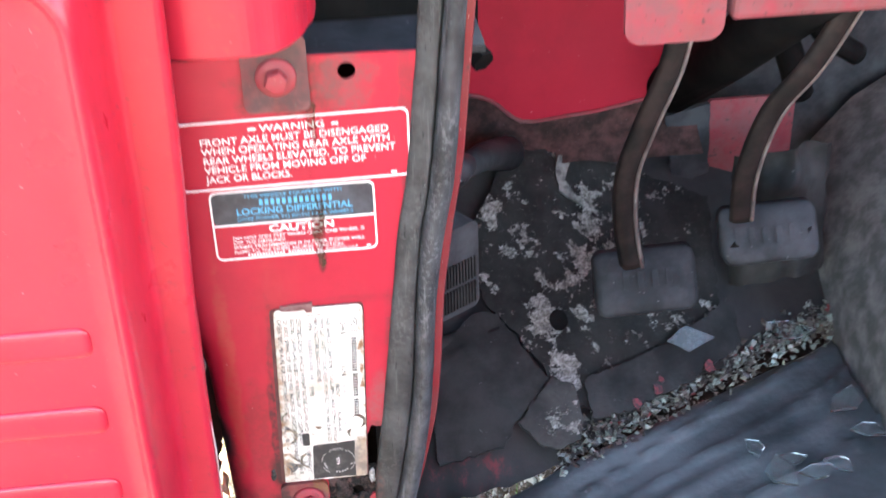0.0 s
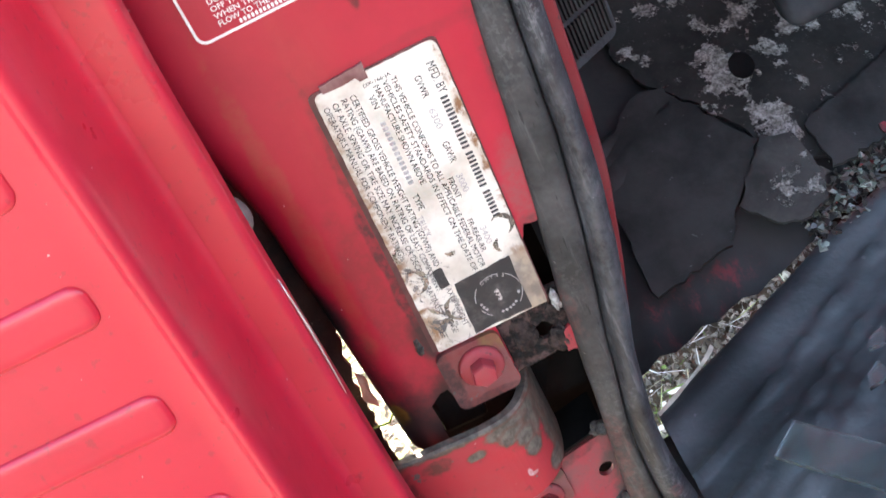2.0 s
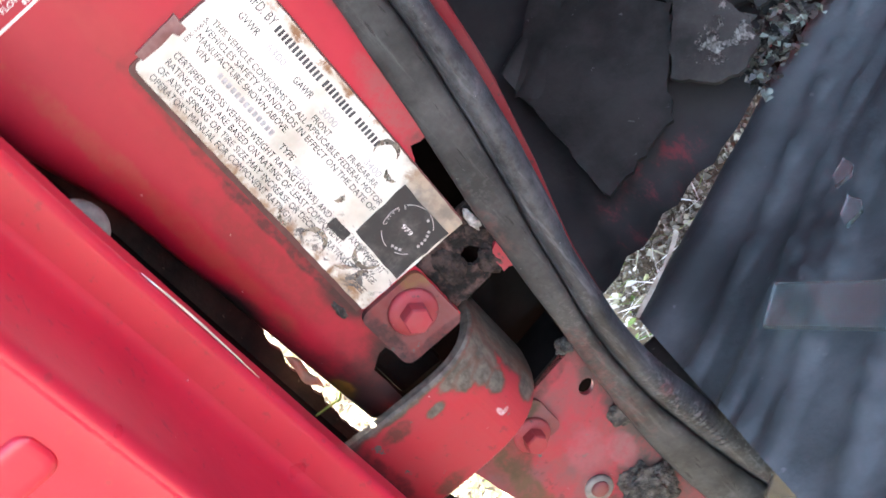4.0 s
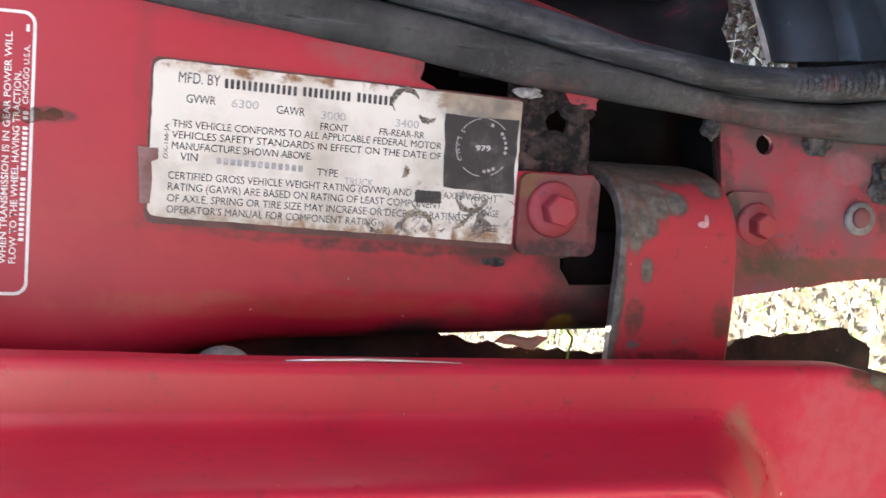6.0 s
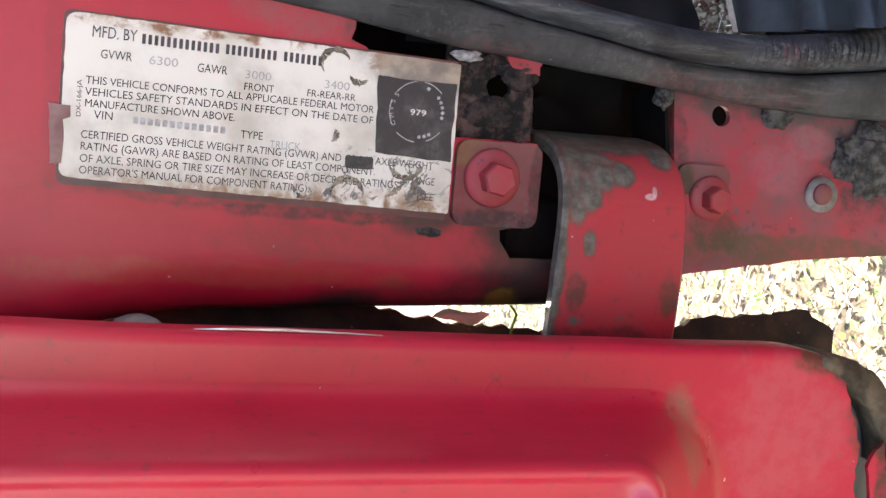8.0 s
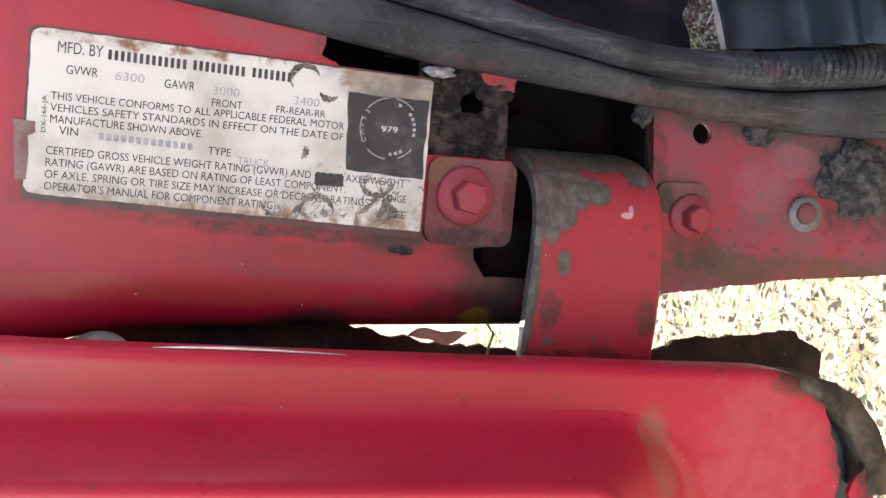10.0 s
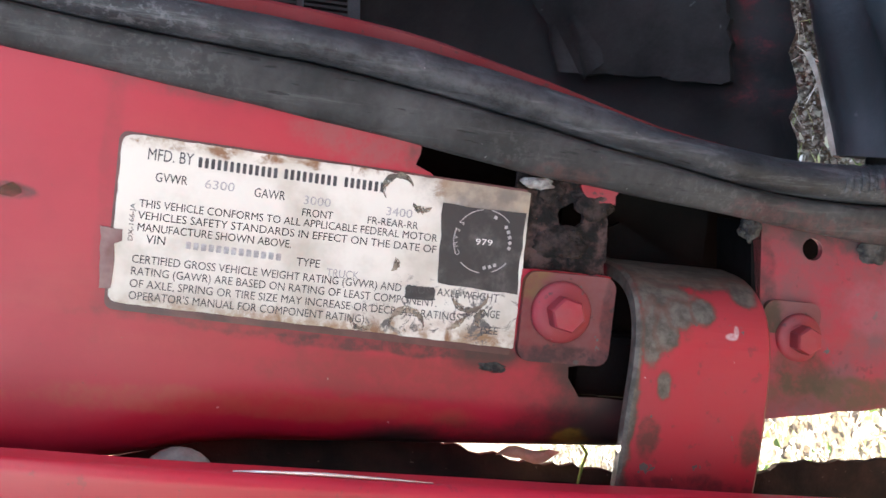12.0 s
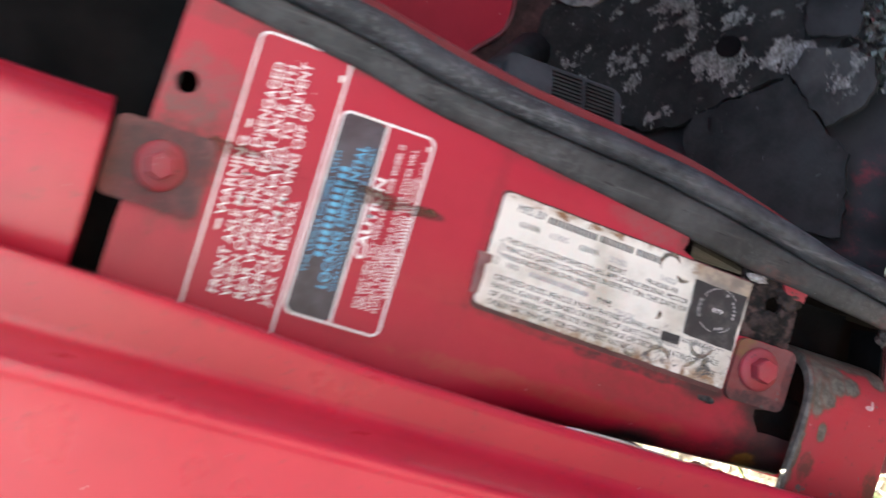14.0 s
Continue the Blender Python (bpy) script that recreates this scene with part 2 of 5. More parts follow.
M_PEDAL_ARM = plain("brown_rusted_pedal_steel", (0.0070, 0.0052, 0.0048), (0.025, 0.0155, 0.0135), 45, 0.6, 240, 0.0006, spec=0.22)
M_WORN_STEEL = plain("worn_bare_steel", (0.10, 0.075, 0.07), (0.22, 0.18, 0.165), 60, 0.5, 240, 0.0006, metal=0.4)
M_WHITE = plain("white_print", (0.70, 0.66, 0.62), (0.82, 0.80, 0.77), 120, 0.5)
M_BLACKPRINT = plain("black_print", (0.02, 0.02, 0.022), (0.06, 0.06, 0.065), 150, 0.5)
M_GREYPRINT = plain("faint_grey_typed_print", (0.30, 0.29, 0.285), (0.46, 0.44, 0.42), 400, 0.6)
M_BLUE = plain("pale_blue_print", (0.05, 0.30, 0.48), (0.10, 0.42, 0.60), 200, 0.5)
M_DECAL_RED = red_paint("red_decal_film", gloss=0.28, dust=0.15, chalk=0.2)
M_DECAL_BLACK = plain("charcoal_decal_film", (0.025, 0.028, 0.034), (0.06, 0.065, 0.075), 60, 0.35)
M_SQUARE = plain("smudged_black_square", (0.018, 0.019, 0.021), (0.12, 0.112, 0.105), 85, 0.45, lo=0.45, hi=0.8)
M_MUD = plain("dried_grey_mud", (0.016, 0.015, 0.014), (0.110, 0.100, 0.088), 190, 0.95, 420, 0.006, speck=(0.012, 0.011, 0.010))
M_GROUND = plain("trodden_earth", (0.06, 0.048, 0.034), (0.22, 0.18, 0.125), 9, 0.95, 60, 0.01, speck=(0.55, 0.5, 0.4), lo=0.3, hi=0.6)
M_CARPET = plain("dirty_grey_carpet", (0.065, 0.062, 0.06), (0.15, 0.14, 0.135), 40, 0.95, 500, 0.002, spec=0.22)


def rubber(name, dark, light, dust, rough, stains, grain):
    """Weathered rubber: long worn streaks, pale dust, fine cracks along its length and smears of other colours."""
    s = Shade(name, rough, spec=0.3)
    c = s.mix(dark, light, s.step(s.noise(40, 8, 0.65), 0.3, 0.72))
    along = s.stretch(1.0, 1.0, 0.07)
    c = s.mix(c, dust, s.calc("MULTIPLY", s.step(s.noise(230, 6, 0.7, along), 0.52, 0.74), 0.55))
    cracks = s.step(s.noise(420, 4, 0.6, s.stretch(1.0, 1.0, 0.12)), 0.62, 0.68)
    c = s.mix(c, tuple(v * 0.35 for v in dark), s.calc("MULTIPLY", cracks, 0.7))
    worn = s.calc("MULTIPLY", s.step(s.noise(17, 4), 0.42, 0.62), s.step(s.noise(330, 5, 0.7), 0.5, 0.62))
    c = s.mix(c, dust, s.calc("MULTIPLY", worn, 0.4))
    c = s.mix(c, (0.30, 0.29, 0.28), s.step(s.noise(500, 2), 0.76, 0.79))
    for centre, size, colour, strength in stains:
        c = s.mix(c, colour, s.calc("MULTIPLY", s.calc("MULTIPLY", s.blob(centre, size, 0.6, 110), s.step(s.noise(240, 6, 0.7), 0.35, 0.6)), strength))
    return s.done(c, s.calc("ADD", rough - 0.1, s.calc("MULTIPLY", s.noise(90, 5), 0.25)), s.calc("ADD", s.noise(grain, 5), s.calc("MULTIPLY", cracks, -0.6)), 0.0006, 0.55)


M_SEAL = rubber("dusty_grey_rubber", (0.020, 0.0198, 0.0195), (0.060, 0.059, 0.058), (0.115, 0.112, 0.109), 0.62, (
    ((-0.004, 0.0, 0.765), (0.006, 0.03, 0.03), (0.13, 0.045, 0.045), 0.4),
    ((-0.006, 0.0, 0.725), (0.007, 0.03, 0.03), (0.12, 0.05, 0.048), 0.35),
    ((0.003, 0.0, 0.85), (0.005, 0.03, 0.02), (0.10, 0.045, 0.04), 0.5),
), 260)
M_BULB = rubber("black_grained_vinyl", (0.015, 0.016, 0.018), (0.052, 0.054, 0.059), (0.20, 0.20, 0.205), 0.48, (
    ((0.014, -0.008, 0.722), (0.004, 0.03, 0.006), (0.17, 0.03, 0.035), 0.35),
    ((0.030, -0.010, 0.91), (0.012, 0.03, 0.12), (0.13, 0.13, 0.135), 0.25),
), 600)


def plate_material():
    s = Shade("scuffed_white_plate", 0.4)
    c = s.mix((0.46, 0.42, 0.34), (0.68, 0.64, 0.555), s.step(s.noise(40, 6), 0.3, 0.6))
    edge = s.step(s.noise(75, 8, 0.7, warp=0.5), 0.47, 0.62)
    near_edge = s.calc("MAXIMUM", s.step(s.node("ShaderNodeSeparateXYZ", Vector=s.co).outputs[0], -0.046, -0.058), s.blob((-0.004, 0, 0.868), (0.014, 0.01, 0.04), 0.4, 90))
    near_edge = s.calc("MAXIMUM", near_edge, s.blob((0.0, 0, 0.935), (0.0045, 0.01, 0.06), 0.6, 120))
    c = s.mix(c, (0.21, 0.10, 0.045), s.calc("MULTIPLY", edge, near_edge))
    rim = s.calc("MAXIMUM", s.step(s.node("ShaderNodeSeparateXYZ", Vector=s.co).outputs[0], -0.0500, -0.0575), s.step(s.node("ShaderNodeSeparateXYZ", Vector=s.co).outputs[0], -0.0045, 0.0015))
    c = s.mix(c, (0.26, 0.14, 0.06), s.calc("MULTIPLY", s.calc("MULTIPLY", rim, s.step(s.noise(120, 7, 0.7), 0.42, 0.6)), 0.8))
    smear = s.blob((-0.003, 0, 0.866), (0.0155, 0.01, 0.034), 0.35, 90, 1.8)
    c = s.mix(c, s.mix((0.13, 0.115, 0.10), (0.30, 0.22, 0.15), s.step(s.noise(150, 6), 0.4, 0.65)), s.calc("MULTIPLY", smear, 0.92))
    xyz = s.node("ShaderNodeSeparateXYZ", Vector=s.co).outputs
    uneven = s.calc("MULTIPLY", s.calc("SUBTRACT", s.noise(110, 6, 0.65), 0.5), 0.012)
    film = s.calc("MULTIPLY", s.step(s.calc("ADD", xyz[2], uneven), 0.8945, 0.8885), s.step(s.calc("ADD", xyz[0], uneven), -0.0150, -0.0075))
    c = s.mix(c, s.mix((0.15, 0.125, 0.105), (0.36, 0.29, 0.21), s.step(s.noise(120, 6), 0.35, 0.68)), s.calc("MULTIPLY", film, 0.85))
    scuff = s.step(s.noise(130, 6, 0.7, warp=1.0), 0.53, 0.60)
    zone = s.blob((-0.05, 0, 0.885), (0.014, 0.01, 0.035), 0.6, 90)
    c = s.mix(c, (0.10, 0.095, 0.09), s.calc("MULTIPLY", scuff, zone))
    return s.done(c, 0.42, s.noise(200, 4), 0.0003, 0.2)


def scuff_material():
    """Grey-brown rubbing, broken up so that the plate shows through."""
    s = Shade("tan_scuff", 0.7)
    s.put(s.b.inputs["Alpha"], s.calc("MULTIPLY", s.step(s.noise(320, 6, 0.7), 0.36, 0.56), 0.85))
    return s.done(s.mix((0.11, 0.09, 0.07), (0.36, 0.29, 0.21), s.step(s.noise(150, 5), 0.35, 0.65)))


def toe_material(name, dark_a, dark_b, zones, need):
    """Old toe-board insulation: tar with granular pale flakes gathered in zones of their own."""
    s = Shade(name, 0.85, spec=0.25)
    c = s.mix(dark_a, dark_b, s.step(s.noise(30, 8, 0.65), 0.3, 0.7))
    c = s.mix(c, (0.075, 0.07, 0.064), s.calc("MULTIPLY", s.step(s.noise(240, 5, 0.7), 0.60, 0.70), 0.5))
    gather = s.calc("MULTIPLY", s.noise(9, 2), 0.06)
    for centre, size in zones:
        gather = s.calc("ADD", gather, s.calc("MULTIPLY", s.blob(centre, size, 0.5, 14), 0.075))
    field = s.calc("ADD", s.noise(50, 12, 0.72), gather)
    f = s.step(field, need, need + 0.035)
    fine = s.calc("MULTIPLY", f, s.calc("ADD", 0.35, s.calc("MULTIPLY", s.step(s.noise(330, 5, 0.75), 0.40, 0.58), 0.65)))
    pale = s.mix((0.19, 0.178, 0.155), (0.45, 0.43, 0.385), s.step(s.noise(150, 7, 0.7), 0.35, 0.65))
    return s.done(s.mix(c, pale, fine), 0.88, s.calc("ADD", s.noise(120, 6), fine), 0.0014, 0.8)


def litter_material():
    s = Shade("dry_leaf_litter", 0.8)
    rnd = s.t.nodes.new("ShaderNodeNewGeometry").outputs["Random Per Island"]
    ramp = s.node("ShaderNodeValToRGB", Fac=rnd)
    e = ramp.color_ramp.elements
    e[0].position, e[0].color = 0.0, (0.05, 0.036, 0.022, 1)
    e[1].position, e[1].color = 1.0, (0.06, 0.13, 0.02, 1)
    for pos, col in ((0.10, (0.10, 0.07, 0.04, 1)), (0.18, (0.50, 0.52, 0.38, 1)), (0.36, (0.80, 0.80, 0.77, 1)), (0.62, (0.76, 0.75, 0.71, 1)), (0.67, (0.22, 0.17, 0.11, 1)), (0.74, (0.42, 0.50, 0.22, 1)), (0.86, (0.20, 0.36, 0.08, 1))):
        el = e.new(pos)
        el.color = col
    return s.done(s.mix(ramp.outputs[0], (0.22, 0.19, 0.13), s.calc("MULTIPLY", s.noise(80), 0.22)))


def glass_material():
    s = Shade("pale_green_tempered_glass", 0.06)
    s.b.inputs["Transmission Weight"].default_value = 0.97
    s.b.inputs["IOR"].default_value = 1.5
    return s.done((0.90, 0.97, 0.95), 0.03)


def dusty_glass_material():
    s = Shade("dusty_clear_glass", 0.3)
    s.b.inputs["Transmission Weight"].default_value = 0.92
    return s.done(s.mix((0.30, 0.30, 0.29), (0.55, 0.55, 0.53), s.noise(120, 6)), 0.2, s.noise(200, 4), 0.0004)


def toesheet_material():
    s = Shade("black_toe_board_paint", 0.7)
    c = s.mix((0.008, 0.0078, 0.0072), (0.024, 0.022, 0.020), s.step(s.noise(24, 8), 0.35, 0.7))
    f = s.step(s.noise(70, 8, 0.7, s.stretch(1.0, 0.22, 1.0)), 0.46, 0.68)
    for centre, size in (((0.055, 0.165, 0.69), (0.014, 0.03, 0.03)), ((0.088, 0.172, 0.695), (0.026, 0.018, 0.03)), ((0.118, 0.182, 0.70), (0.016, 0.012, 0.03)), ((0.30, 0.26, 0.70), (0.05, 0.02, 0.03))):
        c = s.mix(c, (0.14, 0.014, 0.019), s.calc("MULTIPLY", f, s.blob(centre, size)))
    return s.done(c, 0.7, s.noise(160, 6), 0.0008)


M_TOESHEET, M_DUSTY_GLASS = toesheet_material(), dusty_glass_material()
M_GAP_LIGHT = plain("bright_gap_light", (0.55, 0.53, 0.50), (0.75, 0.73, 0.70), 120, 0.35, metal=0.6)
M_EDGE = plain("dusty_bare_metal", (0.30, 0.26, 0.19), (0.55, 0.50, 0.40), 120, 0.5)
M_BACKING = plain("clear_film_over_red", (0.055, 0.018, 0.02), (0.13, 0.04, 0.04), 50, 0.35)
M_SCUFF = scuff_material()
M_TAPE = plain("cloudy_old_tape", (0.13, 0.045, 0.045), (0.24, 0.13, 0.125), 60, 0.35)
M_TOE = toe_material("flaking_tar_insulation", (0.0072, 0.0068, 0.0063), (0.024, 0.0228, 0.0210), (
    ((0.20, 0.305, 0.78), (0.055, 0.05, 0.06)), ((0.165, 0.275, 0.76), (0.03, 0.05, 0.05)), ((0.15, 0.36, 0.82), (0.035, 0.04, 0.05)),
    ((0.25, 0.37, 0.82), (0.06, 0.05, 0.06)), ((0.185, 0.250, 0.74), (0.02, 0.02, 0.03)), ((0.27, 0.31, 0.78), (0.05, 0.03, 0.05))), 0.618)
M_SCRAP = toe_material("grey_tar_scrap", (0.020, 0.0195, 0.0185), (0.058, 0.055, 0.051), (((0.175, 0.205, 0.715), (0.02, 0.02, 0.03)),), 0.625)
M_STRIP = plain("pale_grey_fibre", (0.07, 0.068, 0.062), (0.24, 0.23, 0.21), 90, 0.9, 260, 0.0012, spec=0.2)
M_FLAKE = plain("flaked_red_paint", (0.035, 0.013, 0.013), (0.19, 0.018, 0.024), 260, 0.6)
M_CRUST = plain("pale_tan_crust", (0.24, 0.22, 0.16), (0.52, 0.48, 0.38), 120, 0.95, 320, 0.003)
M_PLATE, M_LITTER, M_GLASS = plate_material(), litter_material(), glass_material()


# ---- mesh helpers ----
def thing(name, label, category, at=(0, 0, 0), group="", kind=""):
    """A top-level Empty at the base of a thing."""
    e = new(name)
    e.location = at
    e.empty_display_size = 0.02
    return tagged(e, label, category, group, kind)


def part(name, bm, material, parent=None, label="", smooth=False):
    """Links a bmesh, given in world coordinates, as one mesh object under a thing or a part."""
    me = bpy.data.meshes.new(name)
    bmesh.ops.recalc_face_normals(bm, faces=bm.faces)
    for f in bm.faces:
        f.smooth = smooth
    bm.to_mesh(me)
    bm.free()
    me.materials.append(material)
    ob = new(name, me)
    if parent is not None:
        ob.parent = parent
        if parent.type == "EMPTY":
            ob.location = -Vector(parent.location)
    return tagged(ob, label)


def mesh_of(verts, faces):
    bm = bmesh.new()
    vs = [bm.verts.new(v) for v in verts]
    for f in faces:
        try:
            bm.faces.new([vs[i] for i in f])
        except ValueError:
            pass
    return bm


def prism(outline, y0, y1, holes=(), place=None):
    """A sheet cut to an outline with holes, drawn in (x, z) and reaching from y0 (front) to y1. place(x, y, z) may bend it."""
    place = place or (lambda x, y, z: (x, y, z))
    rings = [list(outline), *[list(h) for h in holes]]
    flat = [p for r in rings for p in r]
    tris = tessellate_polygon([[Vector((p[0], p[1], 0)) for p in r] for r in rings])
    n = len(flat)
    verts = [place(p[0], y0, p[1]) for p in flat] + [place(p[0], y1, p[1]) for p in flat]
    faces = [tuple(t) for t in tris] + [tuple(i + n for i in reversed(t)) for t in tris]
    start = 0
    for r in rings:
        k = len(r)
        faces += [(start + i, start + (i + 1) % k, n + start + (i + 1) % k, n + start + i) for i in range(k)]
        start += k
    return mesh_of(verts, faces)


def loft(rings, closed=True, caps=True):
    """Joins rings of equal length; closed: each ring is a loop."""
    k = len(rings[0])
    verts = [v for r in rings for v in r]
    faces = []
    for a in range(len(rings) - 1):
        for i in range(k if closed else k - 1):
            j = (i + 1) % k
            faces.append((a * k + i, a * k + j, (a + 1) * k + j, (a + 1) * k + i))
    if caps and closed:
        faces += [tuple(range(k)), tuple(range((len(rings) - 1) * k, len(rings) * k))]
    return mesh_of(verts, faces)


def box(x0, x1, y0, y1, z0, z1, bevel=0.0, segments=2):
    bm = bmesh.new()
    bmesh.ops.create_cube(bm, size=1)
    for v in bm.verts:
        v.co = Vector(((x0 + x1) / 2 + v.co.x * (x1 - x0), (y0 + y1) / 2 + v.co.y * (y1 - y0), (z0 + z1) / 2 + v.co.z * (z1 - z0)))
    if bevel:
        bmesh.ops.bevel(bm, geom=bm.edges[:], offset=bevel, segments=segments, affect="EDGES", profile=0.5)
    return bm


def rounded(x0, x1, z0, z1, r, n=5, top=None):
    """A rectangle with rounded corners in (x, z); top: another radius for the upper two."""
    q = top or r
    out = []
    for cx, cz, k, a in ((x1 - q, z1 - q, q, 0), (x0 + q, z1 - q, q, 90), (x0 + r, z0 + r, r, 180), (x1 - r, z0 + r, r, 270)):
        for i in range(n + 1):
            w = radians(a + 90 * i / n)
            out.append((cx + k * math.cos(w), cz + k * math.sin(w)))
    return out


def circle(x, z, r, n=20, turn=0.0):
    return [(x + r * math.cos(2 * math.pi * i / n + turn), z + r * math.sin(2 * math.pi * i / n + turn)) for i in range(n)]


def ragged(points, amp, step=0.004, seed=0, closed=True):
    """Cuts an outline into short steps and shifts them unevenly."""
    rnd = random.Random(seed)
    out = []
    k = len(points)
    for i in range(k if closed else k - 1):
        a, b = Vector(points[i]), Vector(points[(i + 1) % k])
        n = max(1, int((b - a).length / step))
        for j in range(n):
            p = a.lerp(b, j / n)
            out.append((p.x + rnd.uniform(-amp, amp), p.y + rnd.uniform(-amp, amp)))
    return out


def tube(points, radius, sides=10, flat=1.0):
    """A bar along a polyline; radius may be one number or one per point; flat squashes it in depth."""
    pts = [Vector(p) for p in points]
    rad = radius if isinstance(radius, (list, tuple)) else [radius] * len(pts)
    rings = []
    for i, p in enumerate(pts):
        d = (pts[min(i + 1, len(pts) - 1)] - pts[max(i - 1, 0)]).normalized()
        up = Vector((0, 1, 0)) if abs(d.y) < 0.9 else Vector((1, 0, 0))
        a = d.cross(up).normalized()
        b = d.cross(a).normalized()
        rings.append([p + a * rad[i] * math.cos(2 * math.pi * j / sides) + b * rad[i] * flat * math.sin(2 * math.pi * j / sides) for j in range(sides)])
    return loft(rings)


def interp(table, z):
    """Linear reading of rows (z, values...) sorted by falling z."""
    for a, b in zip(table, table[1:]):
        if a[0] >= z >= b[0]:
            f = (a[0] - z) / (a[0] - b[0])
            return [p + (q - p) * f for p, q in zip(a[1:], b[1:])]
    return list(table[0][1:] if z > table[0][0] else table[-1][1:])


def smooth_rows(table, n):
    """Catmull-Rom through the rows, n steps between two."""
    rows = [np.array(r, float) for r in table]
    out = []
    for i in range(len(rows) - 1):
        p0, p1, p2, p3 = rows[max(i - 1, 0)], rows[i], rows[i + 1], rows[min(i + 2, len(rows) - 1)]
        for j in range(n):
            t = j / n
            out.append(0.5 * (2 * p1 + (p2 - p0) * t + (2 * p0 - 5 * p1 + 4 * p2 - p3) * t * t + (3 * p1 - p0 - 3 * p2 + p3) * t ** 3))
    out.append(rows[-1])
    return out


def lettering(text, x, y, z, size, material, parent, down=False, width=None, centre=False, bold=0.0, turn=0.0):
    """A line of flat letters facing -y. down: it reads towards -z with its top to +x. width: the line's true length."""
    cu = bpy.data.curves.new("lettering", "FONT")
    cu.body, cu.size, cu.offset = text, 1.0, bold
    cu.resolution_u = 3
    tmp = bpy.data.objects.new("lettering", cu)
    scene.collection.objects.link(tmp)
    bpy.context.view_layer.update()
    me = bpy.data.meshes.new_from_object(tmp.evaluated_get(bpy.context.evaluated_depsgraph_get()))
    bpy.data.objects.remove(tmp)
    bpy.data.curves.remove(cu)
    co = np.zeros(len(me.vertices) * 3)
    me.vertices.foreach_get("co", co)
    co = co.reshape(-1, 3)
    high = size / 0.72
    wide = width / max(co[:, 0].max(), 1e-6) if width else high
    u, v = co[:, 0] * wide, co[:, 1] * high
    if centre:
        u -= u.max() / 2
    c, s = math.cos(turn), math.sin(turn)
    u, v = u * c - v * s, u * s + v * c
    at = np.stack([x + (v if down else u), np.full(len(u), y), z + (-u if down else v)], 1)
    me.vertices.foreach_set("co", at.ravel())
    me.update()
    me.name = "lettering"
    me.materials.append(material)
    ob = new("lettering", me)
    ob.parent = parent
    if parent.type == "EMPTY":
        ob.location = -Vector(parent.location)
    return ob


def bar(x0, x1, z0, z1, y, material, parent, name="print_bar"):
    return part(name, prism(rounded(x0, x1, z0, z1, min(x1 - x0, z1 - z0) * 0.2, 2), y, y + 0.0002), material, parent)


# ---- the ground, one sheet to the horizon ----
def build_ground():
    n, verts, faces = 60, [], []
    xs = [math.copysign(abs(i / n) ** 4 * 2000, i) for i in range(-n, n + 1)]
    for y in xs:
        for x in xs:
            near = max(0, 1 - math.hypot(x, y) / 6)
            verts.append((x, y, noise.noise((x * 3, y * 3, 0)) * 0.02 * near))
    k = len(xs)
    for j in range(k - 1):
        for i in range(k - 1):
            faces.append((j * k + i, j * k + i + 1, (j + 1) * k + i + 1, (j + 1) * k + i))
    g = part("ground", mesh_of(verts, faces), M_GROUND, smooth=True)
    tagged(g, "bare brown earth strewn with dry litter", "ground", kind="structure")


def build_litter():
    """Dry leaves, straw and a few green blades lying over the ground."""
    rnd = np.random.RandomState(4)
    verts, faces = [], []

    def leaf(x, y, size, long, lift):
        a = rnd.uniform(0, 2 * math.pi)
        u = Vector((math.cos(a), math.sin(a), rnd.uniform(-0.35, 0.35)))
        w = Vector((-math.sin(a), math.cos(a), rnd.uniform(-0.5, 0.5)))
        base = Vector((x, y, 0.012 + lift))
        i = len(verts)
        curl = rnd.uniform(-0.3, 0.5) * size
        for s, t, h in ((-1, 0, 0), (-0.3, 0.8, curl), (0.35, 0.75, curl), (1, 0, 0.3 * curl), (0.35, -0.75, curl), (-0.3, -0.8, curl)):
            verts.append(base + u * s * size * long + w * t * size + Vector((0, 0, h)))
        faces.append((i, i + 1, i + 2, i + 3))
        faces.append((i, i + 3, i + 4, i + 5))

    for _ in range(19000):
        x, y = 0.12 - 1.07 * rnd.rand() ** 0.8, rnd.uniform(0.1, 2.5)
        leaf(x, y, 0.0014 + 0.0062 * rnd.rand() ** 2, rnd.uniform(1.0, 2.2), 0.05 * rnd.rand() ** 2)
    for _ in range(6500):
        x, y = 0.5 - 1.45 * rnd.rand() ** 0.6, rnd.uniform(0.1, 2.5)
        leaf(x, y, rnd.uniform(0.0006, 0.0014), rnd.uniform(14, 45), 0.07 * rnd.rand() ** 2)
    l = part("leaf_litter", mesh_of(verts, faces), M_LITTER)
    tagged(l, "pale dry leaves and straw with a few green blades", "leaf litter", kind="stuff")


